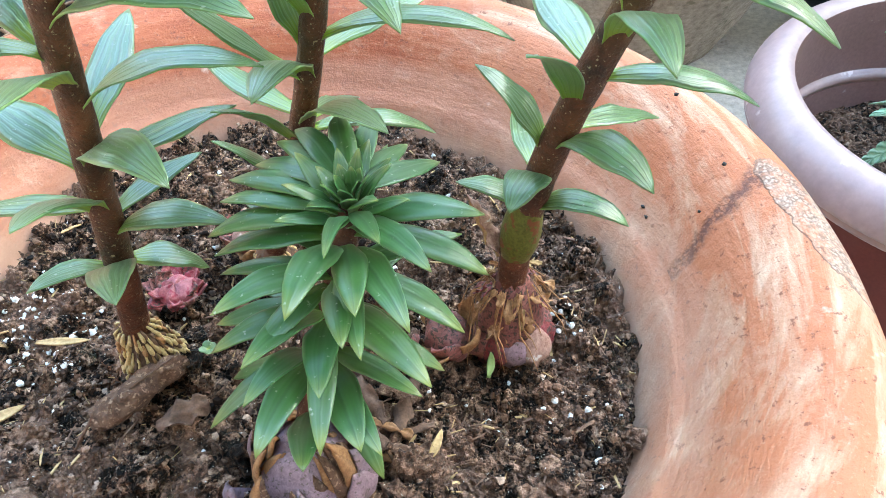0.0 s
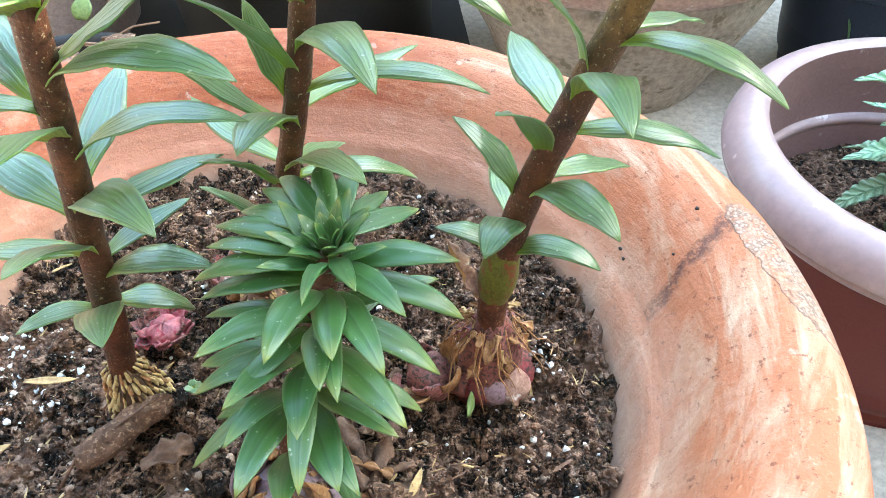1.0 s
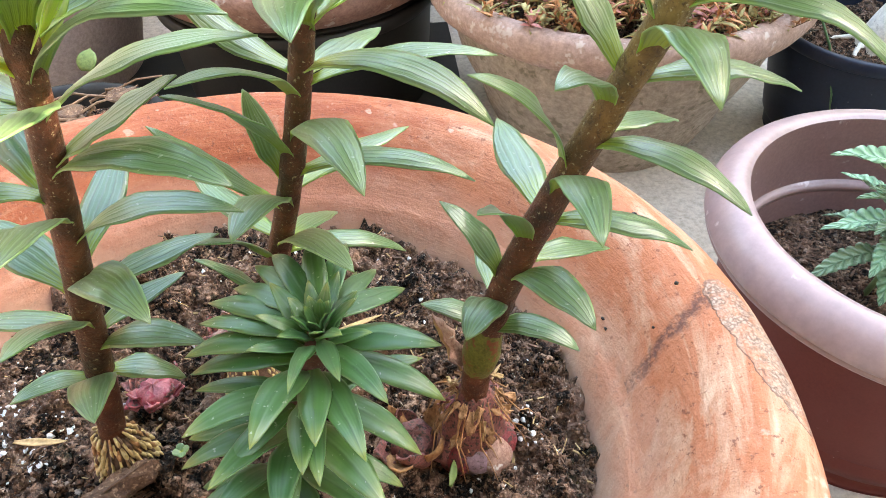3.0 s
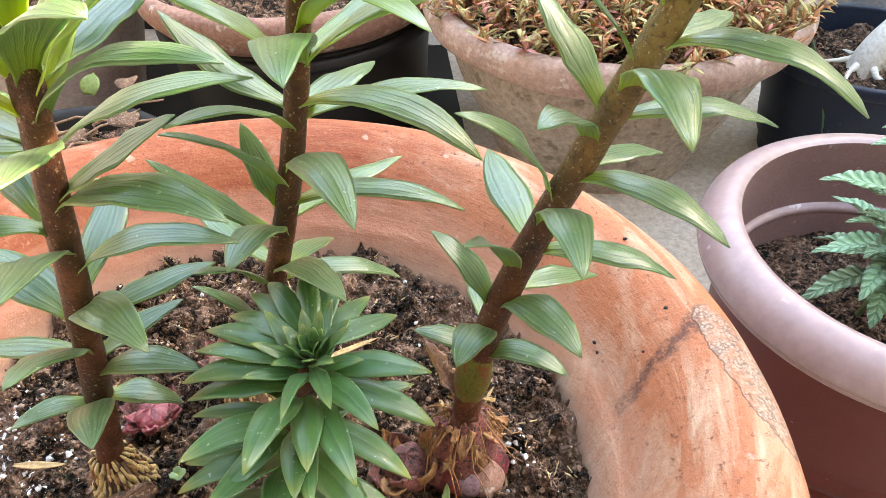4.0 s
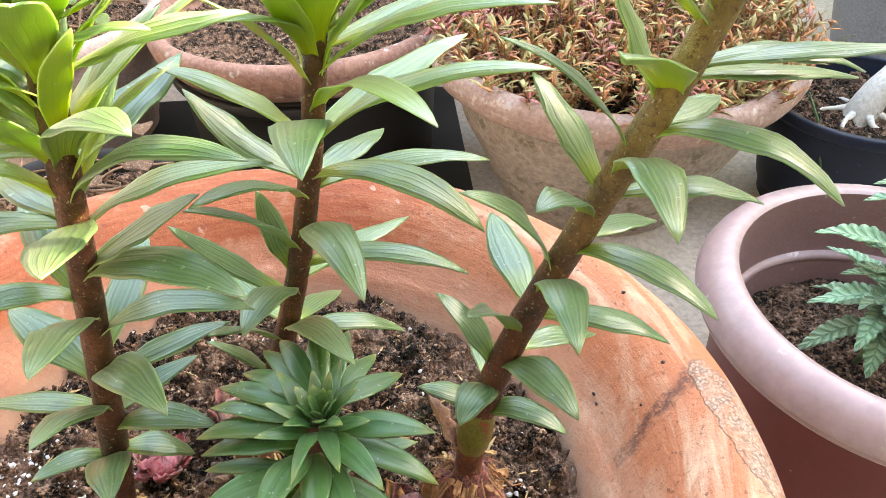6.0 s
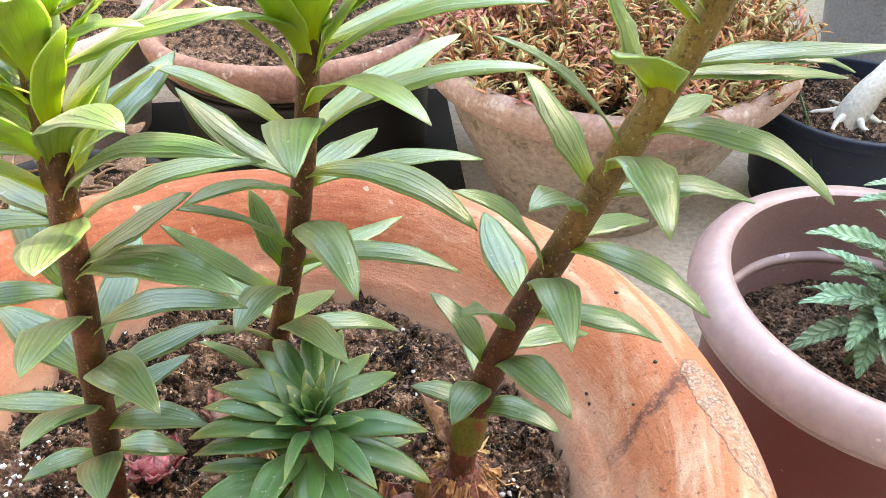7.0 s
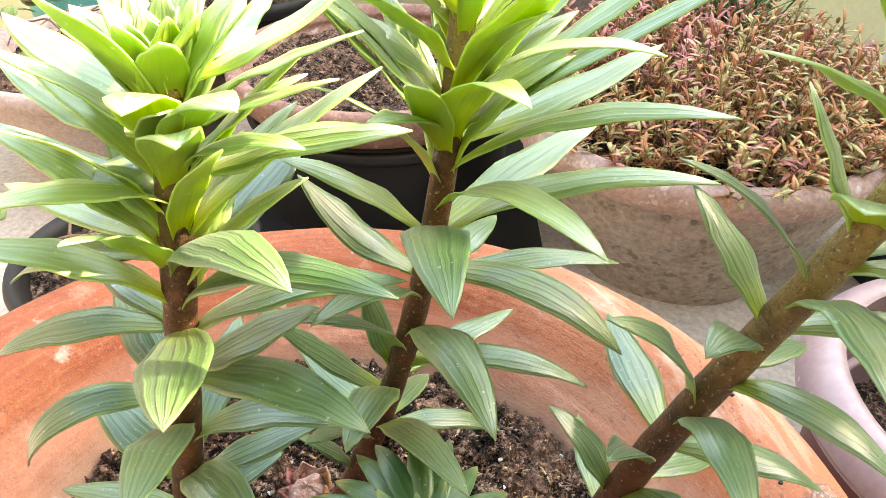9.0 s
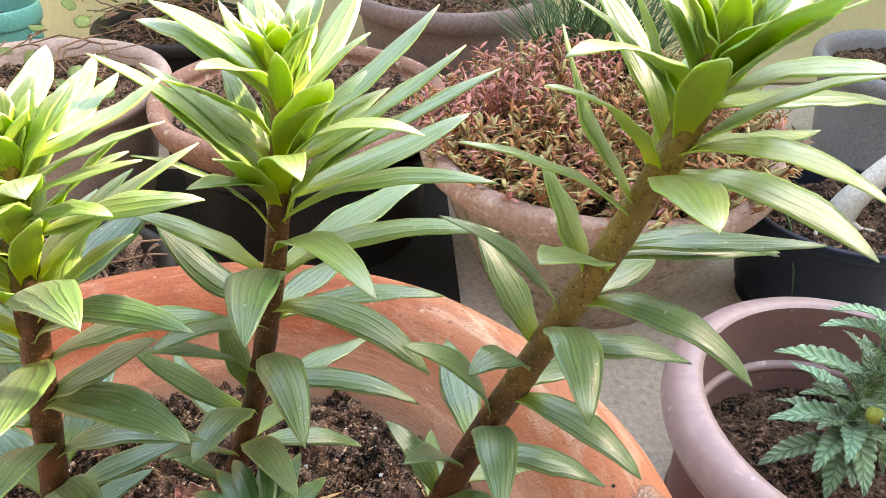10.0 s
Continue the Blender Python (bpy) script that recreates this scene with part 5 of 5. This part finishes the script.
round_pot((-0.53, 1.03, -0.2), 0.19, 0.20, M_PINKPOT, "dusty pink clay pot with a dry vine")
round_pot((0.12, 1.31, -0.2), 0.17, 0.27, M_DUSK, "dusky purple-brown clay pot far behind")
round_pot((-0.345, 0.60, -0.2), 0.12, 0.14, M_NEARBLACK, "black nursery pot with dry vine")
round_pot((-0.69, 1.28, -0.2), 0.075, 0.24, M_TEAL, "turquoise plastic tub behind the vine")
round_pot((0.93, 1.10, -0.2), 0.17, 0.21, M_GREY, "large grey pot by the wall")
def dry_vine(place, spread, seed, leaves):
    """Tangled thin twigs with a few heart-shaped leaves."""
    ob = thing("vine", place, "tangled dry vine with a few heart-shaped green leaves", "plant")
    rng, heap = random.Random(seed), Heap()
    for i in range(20):
        a, b = rng.uniform(0, 6.283), rng.uniform(0, 6.283)
        q = spread
        p = [Vector((0.5 * q * math.cos(a), 0.5 * q * math.sin(a), 0.0)), Vector((rng.uniform(-q, q), rng.uniform(-q, q), rng.uniform(0.02, 0.10))), Vector((1.1 * q * math.cos(b), 1.1 * q * math.sin(b), rng.uniform(0.0, 0.06)))]
        curve = [p[0] * (1 - k / 9) ** 2 + p[1] * 2 * (k / 9) * (1 - k / 9) + p[2] * (k / 9) ** 2 + Vector((rng.uniform(-0.008, 0.008), rng.uniform(-0.008, 0.008), rng.uniform(-0.004, 0.006))) for k in range(10)]
        heap.put(*tube(curve, [0.0024 - 0.00015 * k for k in range(10)], 6))
    tagged(part("tangle", heap.mesh("tangle", M_TWIG), ob), kind="stuff")
    for i in range(leaves):
        v, f, s, uv = blade(rng.uniform(0, 360), rng.uniform(-10, 50), 0.028, 0.023, 40, 0, rng.uniform(-20, 20), 0.2, lambda u: math.sin(math.pi * min(1, u + 0.12)) ** 0.6, 8, 2)
        m = M_HEART if rng.random() < 0.7 else M_DEAD
        part("leaf", mesh_of("leaf", v, f, (m, m), s, uv), ob, at=Matrix.Translation((rng.uniform(-spread, spread), rng.uniform(-spread, spread), rng.uniform(0.02, 0.10))))


dry_vine((-0.53, 1.03, -0.03), 0.16, 21, 24)
round_pot((-0.40, 1.36, -0.2), 0.145, 0.19, M_NEARBLACK, "dark pot with a leafy vine by the wall")
dry_vine((-0.40, 1.36, -0.02), 0.135, 25, 50)
dry_vine((-0.345, 0.60, -0.08), 0.11, 22, 16)


# ---- bulbs, roots and litter on the bed ----
def bed(x, y):
    """Height of the bed in the world."""
    return 0.010 - 0.07 * (x + 0.083) - 0.045 * (y - 0.204)


def bulb_core(plant, place, r, h, mat, label):
    v, f = revolve(smooth_profile([(0.0, 0.0), (r * 0.9, 0.001), (r, h * 0.25), (r * 0.8, h * 0.6), (r * 0.45, h * 0.9), (r * 0.2, h), (0.0, h)], 3), 28, 0.12, r * 700)
    return part("bulb", mesh_of("bulb", v, f, mat), plant["ob"], label, Matrix.Translation(Vector(place) - plant["base"]))


def scales(core, count, r, h, width, mats, seed, name="bulb_scale", el=90, bend=-85, spread=(0.75, 1.1)):
    """Fleshy scales that close over the bulb."""
    rng = random.Random(seed)
    for i in range(count):
        az = 137.5 * i + rng.uniform(-20, 20)
        k = rng.uniform(*spread)
        v, f, s, uv = blade(az, el + rng.uniform(-18, 18), h * rng.uniform(0.8, 1.25), width * rng.uniform(0.75, 1.15), bend, 0, rng.uniform(-20, 20), 0.0, lambda u: (0.55 + 0.45 * math.sin(math.pi * min(1, u * 1.1))) * (1 - max(0, (u - 0.5) / 0.5) ** 2.2) + 0.01, 9, 3, 0.0012, 0.5, 0.6, i + seed)
        a = radians(az)
        part(name, mesh_of(name, v, f, (mats[i % len(mats)],) * 2, s, uv), core, at=Matrix.Translation((r * k * math.cos(a), r * k * math.sin(a), 0.001)))


def root_skirt(core, rows, r0, r1, z0, z1, seed):
    """Stubby yellow roots that hang round the foot of the stem."""
    rng = random.Random(seed)
    for row in range(rows):
        u = row / max(1, rows - 1)
        r, z, n = r0 + (r1 - r0) * u, z0 + (z1 - z0) * u, int(18 + 11 * u)
        for i in range(n):
            a = 6.283 * (i + 0.5 * (row % 2)) / n + rng.uniform(-0.12, 0.12)
            l, w = rng.uniform(0.0030, 0.0066), rng.uniform(0.0005, 0.0011)
            c, s = math.cos(a), math.sin(a)
            p0 = Vector((c * r * 0.8, s * r * 0.8, z))
            p2 = Vector((c * (r + 0.0012), s * (r + 0.0012), z - l * 1.25))
            p1 = (p0 + p2) / 2 + Vector((c * 0.0012, s * 0.0012, 0.0004))
            v, f = tube([p0, p0.lerp(p1, 0.6), p1, p1.lerp(p2, 0.6), p2], [w * 0.6, w, w * 1.1, w * 0.95, w * 0.35], 7)
            part("root", mesh_of("root", v, f, rng.choice((M_ROOT, M_ROOT, M_ROOT, M_HUSK, M_CHIP))), core)


# left lily: stem foot stands on a skirt of roots
core = bulb_core(left_lily, (-0.1455, 0.1850, bed(-0.1455, 0.185)), 0.0118, 0.030, M_CHIP, "dark bulb foot ringed by yellow roots")
root_skirt(core, 8, 0.0078, 0.0146, 0.033, 0.007, 4)
# middle lily: the same, half hidden
core = bulb_core(middle_lily, (-0.090, 0.2365, bed(-0.09, 0.2365)), 0.014, 0.028, M_CHIP, "bulb foot with yellow roots")
root_skirt(core, 5, 0.008, 0.0145, 0.024, 0.008, 5)
# right lily: red scales, torn husk and fibres
core = bulb_core(right_lily, (0.0275, 0.1895, bed(0.0275, 0.1895)), 0.0165, 0.046, M_SCALE, "dirty red bulb with torn straw husk")
rng = random.Random(6)
for i, (deg, r, size, tilt, m) in enumerate(((195, 0.019, 0.0105, 34, M_SCALE), (232, 0.017, 0.0095, 30, M_RUBY), (270, 0.016, 0.010, 26, M_PURPLE), (305, 0.018, 0.0105, 30, M_DUSTY), (342, 0.017, 0.009, 22, M_RUBY), (20, 0.017, 0.010, 28, M_SCALE), (75, 0.016, 0.010, 28, M_SCALE), (130, 0.017, 0.010, 30, M_DUSTY))):
    prof = smooth_profile([(0.0, -size * 0.5), (size * 0.75, -size * 0.2), (size, size * 0.5), (size * 0.72, size * 1.25), (size * 0.3, size * 1.9), (0.0, size * 2.15)], 3)
    a = radians(deg)
    place = Matrix.Translation((r * math.cos(a), r * math.sin(a), 0.0)) @ Matrix.Rotation(a, 4, "Z") @ Matrix.Rotation(radians(-tilt), 4, "Y") @ Matrix.Diagonal((0.75, 1.0, 1.0, 1.0))
    part("bulb_scale", mesh_of("bulb_scale", *revolve(prof, 20, 0.16, i * 3.1), m), core, at=place)
for i in range(64):
    az = rng.uniform(0, 360)
    a, r, z = radians(az), rng.uniform(0.007, 0.013), rng.uniform(0.022, 0.045)
    v, f, s, uv = blade(az + rng.uniform(-50, 50), rng.uniform(-65, -15), rng.uniform(0.006, 0.015), rng.uniform(0.0012, 0.0055), rng.uniform(-30, 60), 0, rng.uniform(-60, 60), 0.3, lambda u, k=i: max(0.05, 0.75 + 0.9 * noise.noise((u * 4, k * 3.7, 1))) * (1 - 0.55 * u ** 3), steps=7, half=3, thick=0.0003, ruffle=2.2, seed=i)
    m = rng.choice((M_STRAW, M_HUSK, M_HUSK, M_RUBY, M_SCALE))
    part("husk", mesh_of("husk", v, f, (m, m), s, uv), core, at=Matrix.Translation((r * math.cos(a), r * math.sin(a), z)))
for i in range(26):
    a, r = rng.uniform(0, 6.283), rng.uniform(0.015, 0.024)
    p = [Vector((math.cos(a) * 0.010, math.sin(a) * 0.010, 0.044)), Vector((math.cos(a) * r, math.sin(a) * r, rng.uniform(0.022, 0.032))), Vector((math.cos(a + 0.3) * r * rng.uniform(1.1, 1.6), math.sin(a + 0.3) * r * rng.uniform(1.1, 1.6), rng.uniform(0.002, 0.012)))]
    v, f = tube([p[0], p[0].lerp(p[1], 0.5), p[1], p[1].lerp(p[2], 0.5) + Vector((0, 0, 0.003)), p[2]], [0.0003, 0.0004, 0.0004, 0.0003, 0.0002], 5)
    part("fibre", mesh_of("fibre", v, f, M_HUSK), core)
# olive sheath leaf and a dry standing husk by the right lily's foot
v, f = revolve(smooth_profile([(0.0066, -0.004), (0.0084, 0.003), (0.0089, 0.010), (0.0083, 0.018), (0.0070, 0.025), (0.0052, 0.029), (0.0040, 0.028)], 4), 32, 0.05, 5.0)
lean = (right_lily["at"](0.085) - right_lily["at"](0.055)).normalized().to_track_quat("Z", "Y").to_matrix().to_4x4()
part("sheath", mesh_of("sheath", v, f, M_SHEATH), right_lily["ob"], "olive sheath round the stem's foot", Matrix.Translation(right_lily["at"](0.0655) - right_lily["base"]) @ lean)
v, f, s, uv = blade(150, 66, 0.036, 0.013, -20, 0, 30, 0.3, cup=0.4, ruffle=0.9)
part("husk", mesh_of("husk", v, f, (M_DUSTY, M_STRAW), s, uv), right_lily["ob"], "pale dry standing husk", Matrix.Translation(right_lily["at"](0.058) - right_lily["base"] + Vector((-0.007, 0.004, 0))))
# short lily: purple bulb with orange husk
core = bulb_core(short_lily, (-0.0705, 0.1215, bed(-0.07, 0.12) - 0.007), 0.024, 0.030, M_PURPLE, "purple bulb under torn orange husk")
scales(core, 10, 0.026, 0.028, 0.024, (M_PURPLE,), 13)
scales(core, 40, 0.017, 0.034, 0.010, (M_HUSK, M_DEAD, M_HUSK), 14, "husk", 92, -70, (0.6, 1.35))


def loose_bulb(place, label, count, r, h, width, mats, seed, el=62):
    ob = thing("bulb", (*place, bed(*place)), label, "bulb")
    v, f = revolve(smooth_profile([(0.0, -0.004), (r * 0.9, -0.002), (r, h * 0.25), (r * 0.7, h * 0.6), (0.0, h * 0.75)], 3), 24, 0.15, seed)
    c = part("heart", mesh_of("heart", v, f, mats[0]), ob)
    scales(ob, count, r * 0.8, h, width, mats, seed, "bulb_scale", el, -60, (0.6, 1.15))
    return ob


loose_bulb((-0.143, 0.230), "pink and red bulb scales lying open on the soil", 18, 0.010, 0.010, 0.010, (M_PINK, M_SCALE, M_PINK, M_RUBY), 41, 36)
pale = loose_bulb((-0.106, 0.262), "pale dry bulb with papery husk", 9, 0.012, 0.018, 0.014, (M_DUSTY, M_SCALE, M_HUSK), 43)
loose_bulb((-0.004, 0.186), "small red-brown bulb offset beside a lily", 9, 0.012, 0.020, 0.014, (M_SCALE, M_HUSK), 45)

# rolled dead leaf, crumpled scrap and a seedling
dead = thing("dead_leaf", (-0.161, 0.1505, bed(-0.161, 0.1505) + 0.010), "brown rolled dead leaf on the soil", "dead leaf")
way, rng = Vector((0.036, 0.026, 0.004)), random.Random(61)
v, f = tube([way * (i / 22 - 0.06) + Vector((0.0006 * math.sin(i * 0.7), 0.0008 * math.cos(i * 0.5), 0)) for i in range(23)], [0.0072 * (0.55 + 0.45 * math.sin(3.14 * min(1, 0.18 + i / 26))) for i in range(23)], 26)
v = [p + Vector((noise.noise(p * 210), noise.noise(p * 190 + Vector((5, 0, 0))), 0.8 * noise.noise(p * 200 + Vector((0, 5, 0))))) * 0.0030 + Vector((0, 0, 0.0009 * noise.noise(p * 800))) for p in v]
part("blade", mesh_of("blade", v, f, M_DEAD), dead)
v, f = tube([Vector((-0.012, -0.010, -0.008)), Vector((-0.002, -0.001, 0.003)), Vector((0.016, 0.010, 0.0085)), Vector((0.032, 0.022, 0.0095))], [0.0006, 0.0008, 0.0007, 0.0004], 6)
part("midrib", mesh_of("midrib", v, f, M_CHIP), dead, "paler midrib")
scrap = thing("dead_leaf", (-0.138, 0.148, bed(-0.138, 0.148) + 0.006), "grey crumpled dead leaf scrap on the soil", "dead leaf")
v, f, s, uv = blade(20, 4, 0.024, 0.012, 20, 10, 10, 0.0, lambda u: 0.55 + 0.45 * math.sin(3.14 * u), 16, 6, 0.0006, -0.25, 1.8, 9)
part("blade", mesh_of("blade", v, f, (M_CHIP, M_DEAD), s, uv), scrap)
seedling = thing("seedling", (-0.122, 0.190, bed(-0.122, 0.19) + 0.002), "tiny pale green seedling with round leaves", "seedling")
for i in range(4):
    v, f, s, uv = blade(90 * i + 20, 25, 0.0048, 0.0045, 30, 0, 0, 0.1, lambda u: math.sin(math.pi * min(1, u * 0.9 + 0.1)) ** 0.5, 8, 2, 0.0004)
    part("leaf", mesh_of("leaf", v, f, (M_UNDER, M_UNDER), s, uv), seedling)
for (x, y), az, l, w, m, lab in (((-0.215, 0.155), 20, 0.020, 0.005, M_STRAW, "tan straw husk lying on the soil"), ((0.012, 0.160), 75, 0.014, 0.004, M_HEART, "short green shoot in the soil"), ((-0.035, 0.185), 110, 0.018, 0.006, M_CHIP, "brown bark chip on the soil"),
                                 ((-0.02, 0.120), 60, 0.016, 0.004, M_STRAW, "thin dry chip on the soil"), ((-0.205, 0.20), -10, 0.03, 0.004, M_STRAW, "dry grass stem on the soil"), ((-0.055, 0.262), 15, 0.04, 0.0035, M_STRAW, "dry root lying on the soil")):
    bit = thing("straw", (x, y, bed(x, y) + 0.004), lab, "straw")
    v, f, s, uv = blade(az, 8, l, w, 18, 20, 20, 0.5, steps=8, half=2, thick=0.0008)
    part("blade", mesh_of("blade", v, f, (m, m), s, uv), bit)
# torn husk and bark pieces round the short lily's foot
rng = random.Random(52)
for i in range(16):
    x, y = -0.034 + rng.uniform(-0.022, 0.020), 0.145 + rng.uniform(-0.026, 0.022)
    bit = thing("bark_piece", (x, y, bed(x, y) + rng.uniform(0.001, 0.006)), "torn brown husk piece lying on the soil", "bark", "husk pieces on the soil")
    v, f, s, uv = blade(rng.uniform(0, 360), rng.uniform(-8, 22), rng.uniform(0.014, 0.030), rng.uniform(0.005, 0.013), rng.uniform(-20, 40), rng.uniform(-20, 20), rng.uniform(-40, 40), 0.1, lambda u, k=i: max(0.15, 0.7 + 0.7 * noise.noise((u * 5, k * 2.3, 4))), 12, 4, 0.0006, -0.4, 1.6, i)
    m = rng.choice((M_HUSK, M_DEAD, M_DEAD, M_CHIP))
    part("blade", mesh_of("blade", v, f, (m, m), s, uv), bit)
# small dark seeds on the clay
rng = random.Random(17)
for x, y, z in ((0.0405, 0.379, 0.0367), (0.0481, 0.3552, 0.0172), (0.1386, 0.2986, 0.0563), (0.1451, 0.2421, 0.0535), (0.1298, 0.2241, 0.0395), (0.1052, 0.2526, 0.0116), (0.1112, 0.2496, 0.0202), (0.1114, 0.2432, 0.0184)):
    v, f = lump(rng, rng.uniform(0.0011, 0.0018), 0.7)
    seed = tagged(new("seed", mesh_of("seed", v, f, M_NEARBLACK)), "small dark seed lying on the clay rim", "seed", "seeds on the rim")
    seed.location = (x, y, z)
